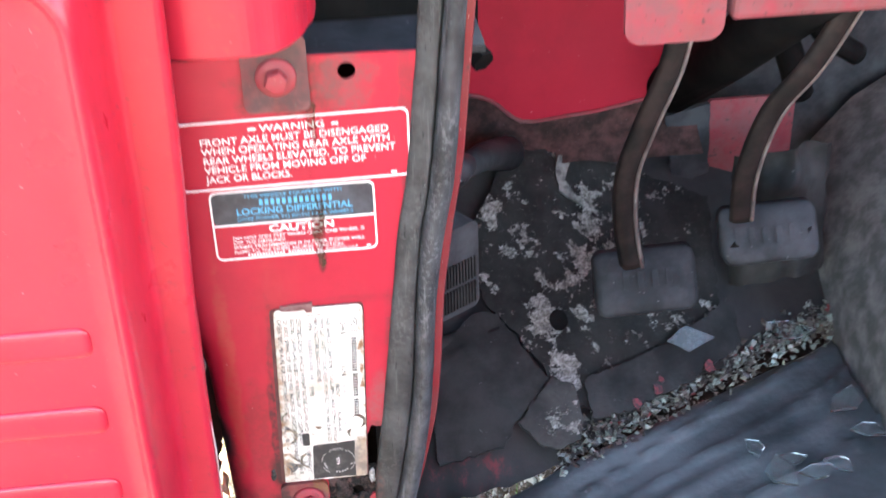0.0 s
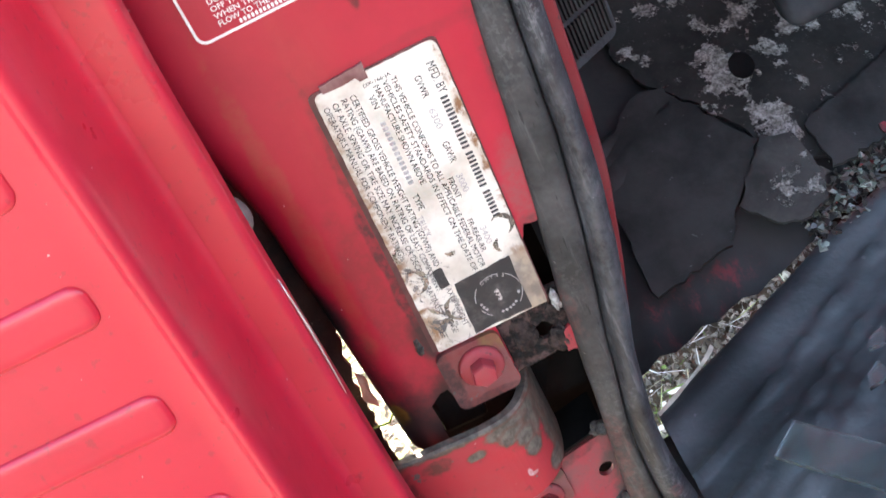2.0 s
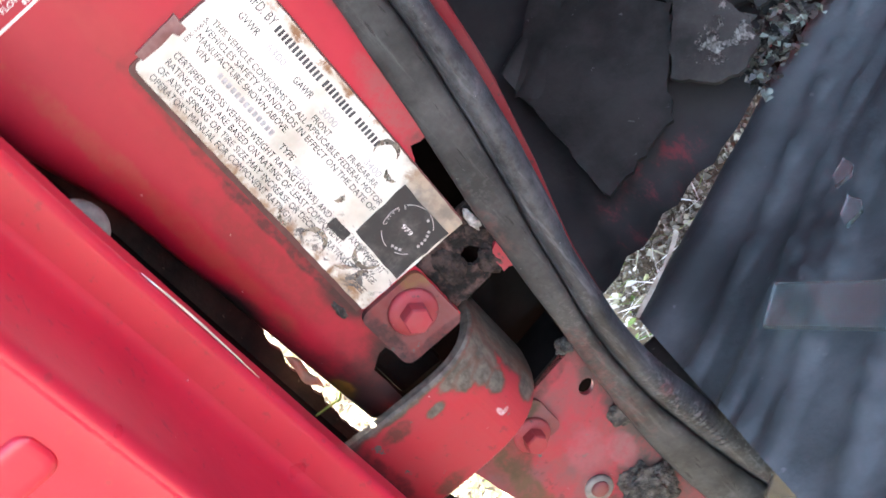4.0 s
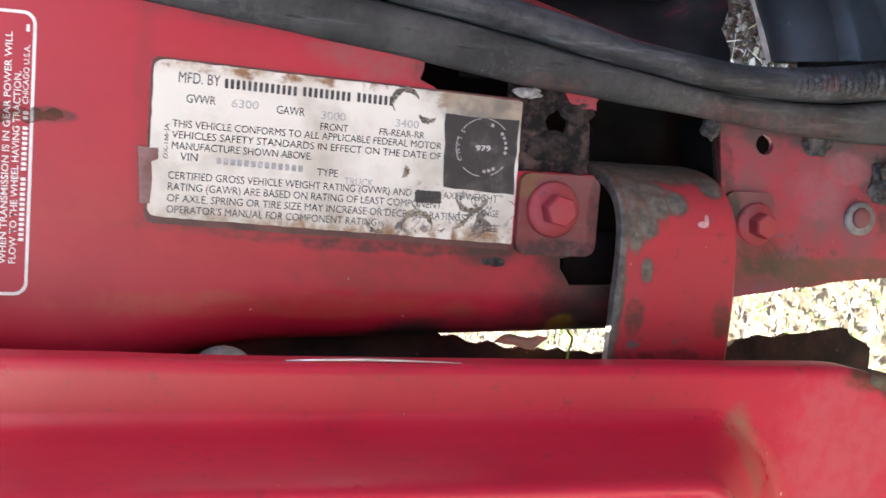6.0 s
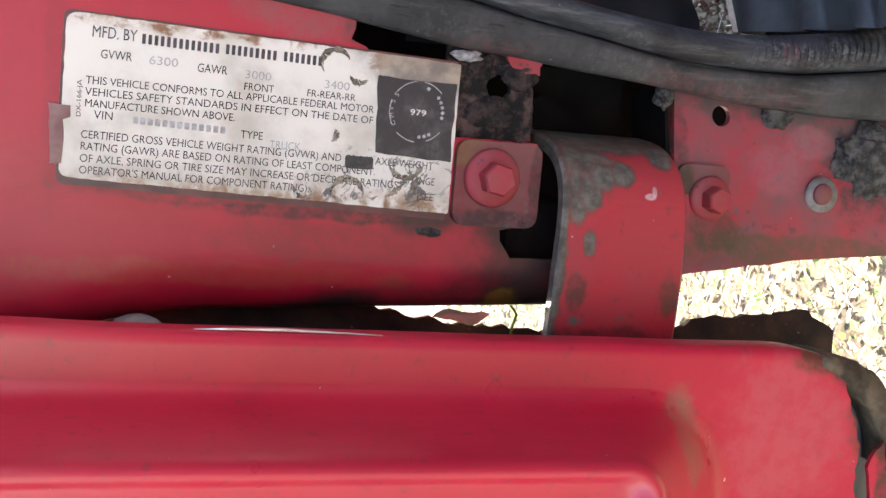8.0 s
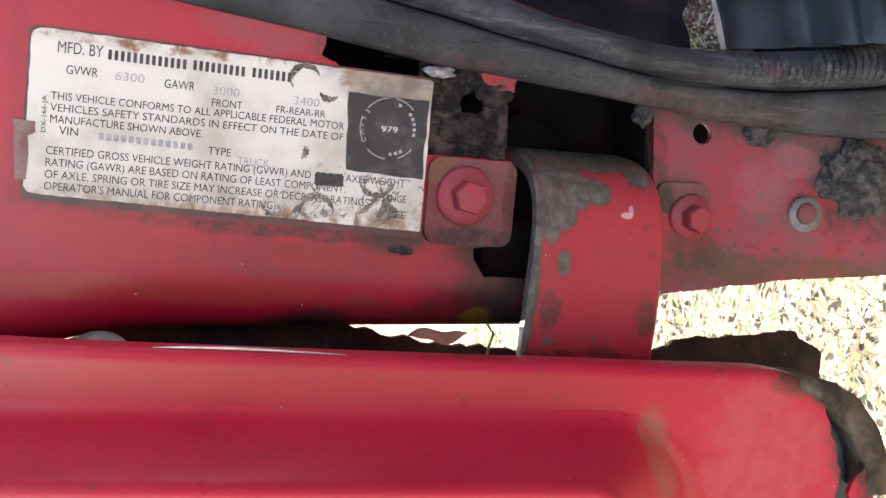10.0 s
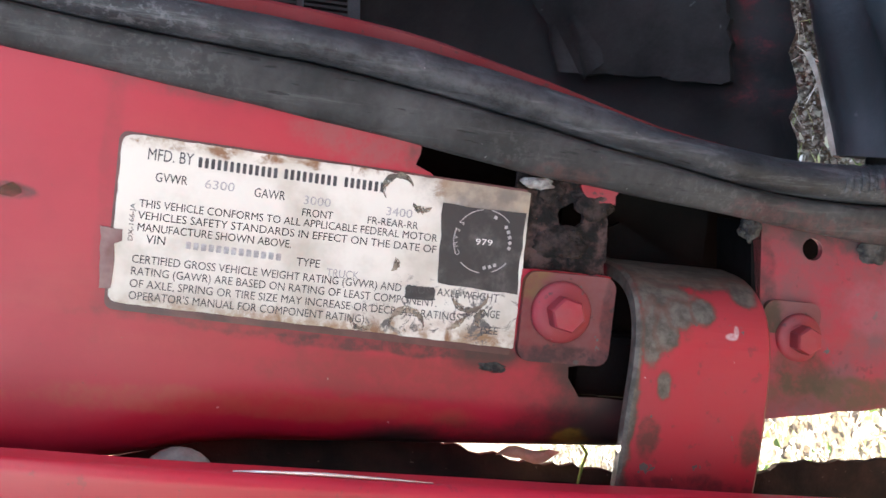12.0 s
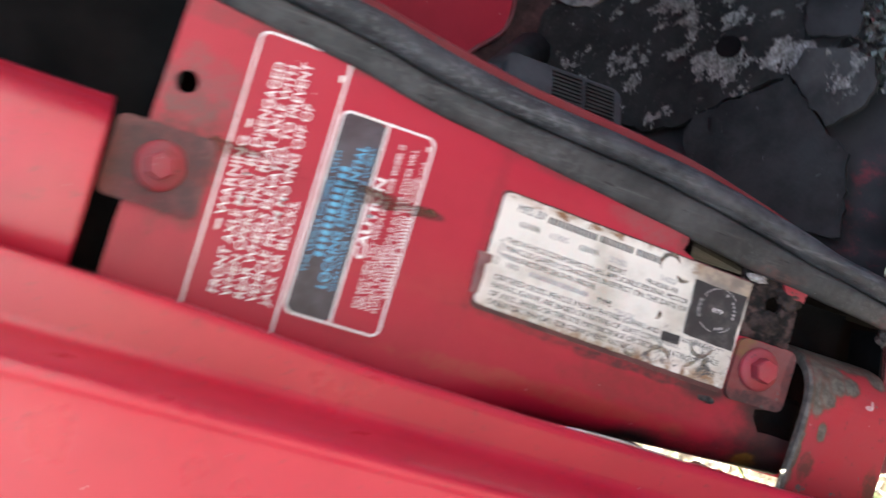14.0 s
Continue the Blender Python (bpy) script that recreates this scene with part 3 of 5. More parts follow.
def build_gravel():
    """Small stones under the rusted slot in the floor, with bits of straw among them."""
    rnd = np.random.RandomState(8)
    verts, faces = [], []
    quads = ((0, 1, 2), (0, 2, 3), (0, 3, 4), (0, 4, 1), (5, 2, 1), (5, 3, 2), (5, 4, 3), (5, 1, 4))
    for _ in range(24000):
        x, y = rnd.uniform(0.02, 0.80), rnd.uniform(0.55, 1.60)
        r = 0.0016 + 0.0075 * rnd.rand() ** 6
        a = rnd.uniform(0, 6.28)
        i = len(verts)
        for u, v, w in ((0, 0, 1), (1, 0, 0), (0, 1, 0), (-1, 0, 0), (0, -1, 0), (0, 0, -1)):
            k = r * rnd.uniform(0.65, 1.25)
            verts.append((x + k * (u * math.cos(a) - v * math.sin(a)), y + k * (u * math.sin(a) + v * math.cos(a)), 0.014 + 0.75 * k * w + rnd.uniform(-0.004, 0.004)))
        faces += [tuple(i + q for q in t) for t in quads]
    s = Shade("mixed_small_stones", 0.85)
    rndm = s.t.nodes.new("ShaderNodeNewGeometry").outputs["Random Per Island"]
    ramp = s.node("ShaderNodeValToRGB", Fac=rndm)
    e = ramp.color_ramp.elements
    e[0].position, e[0].color = 0.0, (0.07, 0.055, 0.042, 1)
    e[1].position, e[1].color = 1.0, (0.62, 0.58, 0.52, 1)
    for pos, col in ((0.3, (0.16, 0.135, 0.11, 1)), (0.6, (0.28, 0.25, 0.21, 1)), (0.85, (0.38, 0.35, 0.30, 1)), (0.95, (0.42, 0.36, 0.27, 1))):
        e.new(pos).color = col
    g = part("gravel", mesh_of(verts, faces), s.done(s.mix(ramp.outputs[0], (0.10, 0.08, 0.06), s.calc("MULTIPLY", s.noise(160), 0.4))))
    tagged(g, "small grey and brown stones on bare earth", "gravel", kind="stuff")


build_ground()
build_litter()
build_gravel()

# ---- the truck's cab: left hinge pillar, footwell and what closes them in ----
cab = thing("truck_cab", "old red pickup truck cab with a rusted footwell", "truck", (0.6, 0.4, 0.0))

# rows of z and the x of the seal's outer edge, its crease and its inner edge
SEAL = [
    (1.42, 0.066, 0.078, 0.093), (1.30, 0.055, 0.067, 0.082), (1.19, 0.044, 0.057, 0.071), (1.09, 0.033, 0.047, 0.062), (1.05, 0.026, 0.040, 0.055),
    (1.00, 0.020, 0.035, 0.048), (0.94, 0.013, 0.031, 0.044), (0.90, 0.008, 0.026, 0.040), (0.857, 0.0022, 0.019, 0.033),
    (0.815, -0.0015, 0.012, 0.024), (0.77, -0.0055, 0.006, 0.019), (0.74, -0.0082, 0.005, 0.019), (0.71, -0.010, 0.006, 0.022),
    (0.67, -0.010, 0.011, 0.029), (0.62, -0.006, 0.020, 0.042), (0.57, 0.004, 0.034, 0.058), (0.50, 0.02, 0.05, 0.075),
]


def seal_x(z, which):
    return interp(SEAL, z)[which]


def lower_y(x, y, z):
    return (x, y + 0.015 + 0.22 * x, z)


def build_pillar():
    right = [(seal_x(z, 0) + 0.008, z) for z in (1.166, 1.09, 1.05, 1.0, 0.94, 0.905)]
    torn = ragged([(0.0122, 0.9000), (0.0020, 0.9015), (-0.0030, 0.894), (-0.0045, 0.879), (-0.0050, 0.868), (-0.0050, 0.861), (-0.031, 0.860), (-0.031, 0.827)], 0.0006, 0.003, 3, False)
    foot = ragged([(-0.031, 0.826), (-0.060, 0.826), (-0.0630, 0.827), (-0.0640, 0.838), (-0.0715, 0.8385)], 0.0005, 0.003, 5, False)
    outline = [(-0.0715, 1.169)] + right + torn + foot
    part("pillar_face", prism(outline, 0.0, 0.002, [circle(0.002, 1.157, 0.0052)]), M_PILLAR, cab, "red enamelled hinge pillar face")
    # outer edge rolling away towards the fender
    rings = []
    for z in np.linspace(0.809, 1.169, 46):
        wide = min(1.0, max(0.0, (z - 0.945) / 0.075))
        wide = wide * wide * (3 - 2 * wide)
        left = -0.101 + 0.006 * max(0, (0.95 - z) / 0.14) - 0.0115 * wide
        bend = -0.078 - 0.020 * wide
        prof = [(-0.064, 0.0004, z), (-0.070, 0.0004, z), (bend + 0.004, 0.0004, z)]
        if z < 0.836:
            prof = [(-0.0752 + 0.0008 * noise.noise((z * 300, 0, 0)), 0.0004, z), (-0.0758, 0.0004, z), (-0.0764, 0.0004, z)]
        for i in range(9):
            w = radians(90 * i / 8)
            prof.append((left + (bend - left) * (1 - math.sin(w)), 0.0004 + 0.016 * (1 - math.cos(w)), z))
        rings.append(prof + [(left, 0.05 - 0.024 * wide, z)])
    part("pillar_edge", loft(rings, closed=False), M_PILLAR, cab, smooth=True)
    # lower pillar, a separate sheet set a little deeper
    right = [(seal_x(z, 0) + 0.008, z) for z in (0.768, 0.74, 0.71, 0.67, 0.62, 0.57, 0.50)]
    outline = right + [(0.02, 0.42), (-0.05, 0.42)] + ragged([(-0.055, 0.55), (-0.064, 0.64), (-0.0695, 0.70), (-0.0765, 0.75), (-0.080, 0.770)], 0.0004, 0.01, 8, False) + [(-0.060, 0.766), (-0.036, 0.765)]
    part("lower_pillar_face", prism(outline, 0.0, 0.003, [circle(-0.014, 0.742, 0.0042)], lower_y), M_LOWER, cab, "dull red lower pillar with worn paint")
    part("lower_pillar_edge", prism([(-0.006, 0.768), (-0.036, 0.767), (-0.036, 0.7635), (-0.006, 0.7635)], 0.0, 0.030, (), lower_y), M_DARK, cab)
    # rusted tab between plate and opening
    tab = ragged([(0.003, 0.864), (-0.031, 0.864), (-0.031, 0.828), (-0.015, 0.8285), (-0.006, 0.8305), (0.001, 0.834)], 0.0009, 0.003, 11)
    part("rusted_tab", prism(tab, 0.003, 0.006, [ragged(circle(-0.011, 0.843, 0.0047), 0.0006, 0.002, 6)]), M_SCALE, cab, "crumbling rusted tab with a hole")
    part("tab_chip", prism(ragged([(0.006, 0.8420), (-0.0025, 0.8405), (-0.0058, 0.8350), (-0.0048, 0.8275), (0.004, 0.8270)], 0.0009, 0.002, 4), 0.0005, 0.0026), M_BOLT, cab)
    # hollow of the pillar: near-black sheets added to close it and paint its shade
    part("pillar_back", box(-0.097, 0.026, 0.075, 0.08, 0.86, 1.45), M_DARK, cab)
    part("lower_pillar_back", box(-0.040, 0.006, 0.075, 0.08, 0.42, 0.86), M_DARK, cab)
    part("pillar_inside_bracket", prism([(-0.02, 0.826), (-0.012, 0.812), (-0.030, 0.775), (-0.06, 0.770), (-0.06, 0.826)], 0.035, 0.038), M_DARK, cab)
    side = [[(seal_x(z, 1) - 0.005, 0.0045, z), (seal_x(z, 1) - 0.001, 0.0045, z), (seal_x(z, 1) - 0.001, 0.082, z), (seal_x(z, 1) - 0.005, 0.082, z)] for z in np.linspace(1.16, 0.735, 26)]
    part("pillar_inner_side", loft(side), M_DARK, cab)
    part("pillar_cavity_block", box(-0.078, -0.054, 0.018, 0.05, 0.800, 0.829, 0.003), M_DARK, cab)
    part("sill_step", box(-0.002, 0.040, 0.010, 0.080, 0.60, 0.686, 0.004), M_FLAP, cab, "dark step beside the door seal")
    # Dark plate added behind the strap to block daylight from beyond.
    part("hinge_gap_block", box(-0.089, 0.0, 0.052, 0.056, 0.768, 0.83), M_DARK, cab)
    # Near-black backing sheet paints the shade of the upper recess.
    part("upper_recess", box(-0.10, 0.085, 0.060, 0.065, 1.150, 1.45), M_DARK, cab, "near-black sheet standing for shade above the pillar face")
    part("recess_floor", box(-0.098, 0.082, 0.006, 0.060, 1.160, 1.164), M_PAD, cab)


def build_body():
    # out-of-view shell: fender, cowl, roof and closed far side, added to shade the cab
    part("fender", box(-0.098, -0.094, 0.05, 1.7, 0.78, 1.20, 0.0015), M_INNER_RED, cab, "red front fender")
    # Two walls added to keep sun off the ground under the floor slot.
    part("sun_block_side", box(-0.098, -0.094, 0.95, 1.7, 0.25, 0.775), M_INNER_RED, cab)
    part("sun_block_front", box(-0.094, 1.55, 1.69, 1.70, 0.03, 1.195), M_INNER_RED, cab)
    part("fender_top", box(-0.098, 1.55, 0.50, 1.7, 1.20, 1.215, 0.003), M_INNER_RED, cab)
    part("cowl", box(-0.098, 1.55, 0.30, 0.50, 1.30, 1.32, 0.003), M_INNER_RED, cab)
    part("cowl_side", box(-0.098, -0.094, 0.05, 0.50, 1.20, 1.30), M_INNER_RED, cab)
    # Unseen dashboard, its depth set to dim the footwell.
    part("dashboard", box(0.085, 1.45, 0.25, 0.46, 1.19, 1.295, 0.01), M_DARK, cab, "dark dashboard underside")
    part("shade_roof", box(-0.02, 1.50, -1.4, -0.15, 1.85, 1.87, 0.004), M_INNER_RED, cab)
    part("far_side", box(1.45, 1.48, -1.4, 0.50, 0.55, 1.15), M_INNER_RED, cab)
    part("rear_wall", box(0.0, 1.48, -1.42, -1.40, 0.55, 1.15), M_INNER_RED, cab)


def toe_z(x, y):
    """Height of the sloping toe-board."""
    return 0.705 + 0.7 * (y - 0.19 - 0.5 * max(0.0, x - 0.19))


def toe_front(x):
    """The rusted-off front edge of the floor, beside the slot."""
    return 0.138 + 0.28 * (min(x, 0.19) - 0.03) + 0.55 * max(0.0, x - 0.19)


def build_footwell():
    # inner side of the pillar, red flange beside the seal
    rings = []
    for z in np.linspace(1.42, 0.785, 46):
        x = seal_x(z, 2)
        w = 0.0058 * min(1.0, max(0.02, (z - 0.79) / 0.12))
        rings.append([(x - 0.004, 0.004, z), (x + w * 0.8, 0.004, z), (x + w, 0.006, z), (x + w * 0.9, 0.014, z), (x - 0.004, 0.014, z)])
    part("pillar_inner_flange", loft(rings), M_FLANGE, cab)
    part("kick_wall", mesh_of([(0.005, 0.082, 0.60), (0.030, 0.50, 0.60), (0.085, 0.50, 1.25), (0.066, 0.082, 1.25), (0.000, 0.082, 0.60), (0.025, 0.50, 0.60), (0.075, 0.50, 1.25), (0.055, 0.082, 1.25)],
        [(0, 1, 2, 3), (4, 5, 6, 7), (0, 1, 5, 4), (1, 2, 6, 5), (2, 3, 7, 6), (3, 0, 4, 7)]), M_FELT, cab)
    # toe-board slope with two pressed ribs, and the bare sheet round the rusted slot
    n, m = 60, 40
    verts, faces = [], []
    for j in range(m + 1):
        for i in range(n + 1):
            x = 0.002 + 0.638 * i / n
            front = toe_front(x) + 0.002 * noise.noise((x * 90, 0, 0))
            y = front + (0.48 - front) * j / m
            z = max(toe_z(x, y), 0.686)
            for rx in (0.060, 0.088, 0.116):
                z += 0.005 * math.exp(-((x - rx - (y - 0.2) * 0.3) / 0.006) ** 4) * (1 if y < 0.30 else 0)
            z += 0.002 * noise.noise((x * 14, y * 14, 2))
            verts.append((x, y, z))
    k = n + 1
    for j in range(m):
        for i in range(n):
            faces.append((j * k + i, j * k + i + 1, (j + 1) * k + i + 1, (j + 1) * k + i))
    part("toe_board", mesh_of(verts, faces), M_TOESHEET, cab, "sloping black toe-board with pressed ribs", smooth=True)
    part("floor_pan", prism([(0.185, 0.20), (0.22, 0.25), (0.65, 0.49), (1.44, 0.50), (1.44, -1.38), (0.05, -1.38), (0.04, 0.075), (0.10, 0.125)], 0, 0.004,
        (), lambda x, y, z: (x, z, 0.6835 - y)), M_RUST, cab, "rusted steel floor pan")
    part("firewall", prism(ragged([(0.05, 0.93), (0.115, 0.930), (0.147, 0.921), (0.177, 0.897), (0.22, 0.899), (0.263, 0.904), (0.33, 0.918), (0.345, 1.01), (0.345, 1.30), (0.05, 1.30)], 0.0012, 0.008, 21), 0.448, 0.452), M_INNER_RED, cab, "bright red firewall panel")
    rings = []
    for i in range(30):
        x = 0.05 + 0.30 * i / 29
        low = 0.006 * noise.noise((x * 20, 3, 0))
        rings.append([(x, 0.456, 0.97), (x, 0.455, 0.91), (x, 0.448, 0.89 + low), (x, 0.43, 0.878 + low), (x, 0.41, 0.866 + low)])
    part("firewall_foot", loft(rings, closed=False), M_RUST_BAND, cab, "brown rusted bend at the foot of the firewall", smooth=True)
    part("firewall_far", box(0.34, 1.45, 0.52, 0.53, 0.60, 1.30), M_FELT, cab)
    # Pale tube along the panel's lower edge paints the highlight on its bend.
    low = [(0.06, 0.4465, 0.931), (0.115, 0.4465, 0.9305), (0.147, 0.4465, 0.9215), (0.177, 0.4465, 0.8975), (0.22, 0.4465, 0.8995), (0.263, 0.4465, 0.9045), (0.33, 0.4465, 0.9185)]
    part("firewall_highlight", tube([tuple(v) for v in smooth_rows(low, 4)], 0.0019, 6), M_DUSTY, cab, "pale line painting the highlight along the firewall's lower edge", smooth=True)
    # red and grey panels behind the brake pedal
    part("column_panel", prism(rounded(0.366, 0.455, 0.80, 0.900, 0.004, 2), 0.455, 0.460), M_DUSTY, cab)
    # transmission tunnel
    rings = []
    for i in range(16):
        y = -1.3 + 1.8 * i / 15
        ring = []
        for a in range(13):
            w = math.pi * a / 12
            ring.append((0.70 - 0.235 * math.cos(w) * (1 + 0.03 * noise.noise((y * 6, a, 0))), y, 0.66 + (0.16 + 0.18 * max(0, y + 0.1)) * math.sin(w) ** 0.7))
        rings.append(ring)
    part("transmission_tunnel", loft(rings, closed=False), M_CARPET, cab, "dirty grey carpeted transmission tunnel", smooth=True)


build_pillar()
build_body()
build_footwell()


# ---- the door seal ----
def build_seal():
    seal = thing("weatherstrip", "dusty grey rubber door seal with a black bulb", "door seal", (0.01, 0.0, 0.50))
    rows = smooth_rows(SEAL, 7)
    lip, bulb = [], []
    for z, a, b, c in rows:
        wob = 0.0006 * noise.noise((0, 0, z * 40))
        a, b, c = a + wob, b - wob, c + wob
        y0 = 0.0 if z > 0.80 else (0.8 - z) * 0.10 if z > 0.7 else 0.010
        ring = [(a, y0 - 0.0005, z), (a + 0.001, y0 - 0.0030, z), (a + 0.3 * (b - a), y0 - 0.0042, z), (a + 0.6 * (b - a), y0 - 0.0060, z), (b - 0.0022, y0 - 0.0066, z), (b - 0.0004, y0 - 0.0045, z), (b, y0 + 0.002, z), (a, y0 + 0.0025, z)]
        lip.append(ring)
        mid, half = (b + c) / 2, (c - b) / 2
        tall = 0.010 + 0.0012 * noise.noise((3, 0, z * 22))
        bulb.append([(mid + half * math.cos(w), y0 - 0.001 - tall * max(math.sin(w), -0.35), z) for w in [2 * math.pi * i / 16 for i in range(16)]])
    part("lip", loft(lip), M_SEAL, seal, "grey flattened rubber lip", smooth=True)
    part("bulb", loft(bulb), M_BULB, seal, "black grained rounded bulb", smooth=True)
    # moulded ribs where the bulb bends at the sill
    for i in range(22):
        z = 0.740 - i * 0.0034
        b, c = interp(SEAL, z)[1:]
        mid, half = (b + c) / 2, (c - b) / 2
        y0 = (0.8 - z) * 0.10 if z > 0.7 else 0.010
        ring = []
        for dz, k in ((0.0012, 0.991), (0.0006, 0.9995), (-0.0006, 0.9995), (-0.0012, 0.991)):
            ring.append([(mid + half * k * math.cos(w), y0 - 0.001 - 0.0106 * k * math.sin(w), z + dz) for w in [math.pi * q / 10 for q in range(11)]])
        part("bulb_rib", loft(ring, closed=False), M_BULB, seal, smooth=True)


build_seal()


# ---- hinges ----
def build_bolt(parent, x, y, z, turn, size=1.0):
    """A painted hex bolt with its washer; y is the face it sits on."""
    prof = [(0.0135, 0.0), (0.0135, -0.0012), (0.0126, -0.0024), (0.0085, -0.0030)]
    rings = [[(x + size * 0.86 * r * math.cos(2 * math.pi * i / 28), y + d, z + size * 0.86 * r * math.sin(2 * math.pi * i / 28)) for i in range(28)] for r, d in prof]
    w = part("washer", loft(rings), M_BOLT, parent, "dirty red painted washer", smooth=True)
    hexa = [(0.0068, -0.003), (0.0068, -0.0092), (0.0060, -0.0102), (0.0030, -0.0104)]
    rings = [[(x + size * r * math.cos(math.pi * i / 3 + turn), y + d, z + size * r * math.sin(math.pi * i / 3 + turn)) for i in range(6)] for r, d in hexa]
    part("hex_bolt", loft(rings), M_BOLT, parent, "red painted hex bolt head")
    return w


def build_hinge(name, label, strap_paint, dx, leafs, strap_z, bolts, bulge=1.0):
    h = thing(name, label, "door hinge", (dx - 0.05, 0.0, strap_z[0]), group="door hinges")
    prof = [(-0.026, 0.030), (-0.0275, 0.012), (-0.031, 0.000), (-0.037, -0.0090), (-0.046, -0.0148), (-0.058, -0.0172), (-0.075, -0.0172), (-0.095, -0.0160), (-0.120, -0.0130)]
    prof = [(x, y * bulge if y < 0 else y) for x, y in smooth_rows(prof, 4)]
    outer, inner = [], []
    for i, p in enumerate(prof):
        a, b = prof[max(i - 1, 0)], prof[min(i + 1, len(prof) - 1)]
        d = Vector((b[0] - a[0], b[1] - a[1])).normalized()
        outer.append((p[0], p[1]))
        inner.append((p[0] + d.y * 0.0055, p[1] - d.x * 0.0055))
    z0, z1 = strap_z
    rings = []
    for (ox, oy), (ix, iy) in zip(outer, inner):
        grow = 0.0015 * min(1, max(0, (-0.03 - ox) / 0.05))
        e = 0.0012
        ux, uy = (ix - ox) / 0.0055 * e, (iy - oy) / 0.0055 * e
        rings.append([(ox + dx + ux, oy + uy, z1 + grow), (ox + dx, oy, z1 + grow - e), (ox + dx, oy, z0 - grow + e), (ox + dx + ux, oy + uy, z0 - grow), (ix + dx, iy, z0 - grow), (ix + dx, iy, z1 + grow)])
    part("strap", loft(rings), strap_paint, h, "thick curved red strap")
    for x0, x1, za, zb, yy in leafs:
        bm = prism(rounded(x0, x1, za, zb, 0.0045, 4), yy - 0.0032, yy)
        part("leaf", bm, M_LEAF, h, "dirty red hinge leaf")
    for x, y, z, turn, size in bolts:
        build_bolt(h, x, y, z, turn, size)


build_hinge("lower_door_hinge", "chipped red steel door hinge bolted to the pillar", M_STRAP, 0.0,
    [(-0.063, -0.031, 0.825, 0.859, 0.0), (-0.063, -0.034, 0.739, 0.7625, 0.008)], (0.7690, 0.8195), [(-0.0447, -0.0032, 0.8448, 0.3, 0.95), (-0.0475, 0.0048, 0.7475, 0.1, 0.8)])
build_hinge("upper_door_hinge", "red steel door hinge with a thick curved strap", M_DOOR, 0.014,
    [(-0.0565, -0.0195, 1.1360, 1.181, 0.0)], (1.184, 1.250), [(-0.0375, -0.0032, 1.1575, 0.2, 1.0)], 2.0)

rivet = thing("rivet", "flat round rivet with chipped red paint", "rivet", (-0.043, 0.0, 0.690))
rings = [[(-0.043 + r * math.cos(2 * math.pi * i / 24), 0.0055 + d, 0.695 + r * math.sin(2 * math.pi * i / 24)) for i in range(24)] for r, d in ((0.0078, 0.0), (0.0078, -0.001), (0.0068, -0.0018), (0.004, -0.0014), (0.0035, -0.0022))]
part("rivet_head", loft(rings), M_GREYSTEEL, rivet, smooth=True)
rings = [[(-0.0425 + r * math.cos(2 * math.pi * i / 16), 0.0055 + d, 0.695 + r * math.sin(2 * math.pi * i / 16)) for i in range(16)] for r, d in ((0.0046, -0.0014), (0.0042, -0.0026), (0.002, -0.0029))]
part("rivet_centre", loft(rings), M_LEAF, rivet, "red painted centre", smooth=True)


def build_mud():
    m = thing("mud_clump", "lump of dried grey mud stuck to the pillar", "mud", (-0.03, 0.0, 0.655))
    bm = bmesh.new()
    bmesh.ops.create_icosphere(bm, subdivisions=5, radius=1)
    for v in bm.verts:
        n = v.co.copy()
        r = 1 + 0.30 * noise.noise(n * 2.2) + 0.16 * noise.noise(n * 5) + 0.10 * noise.noise(n * 11) + 0.06 * noise.noise(n * 27)
        v.co = Vector((-0.030 + n.x * 0.017 * r, 0.009 + n.y * 0.005 * r, 0.668 + n.z * 0.020 * r))
    part("clump", bm, M_MUD, m, smooth=True)


build_mud()


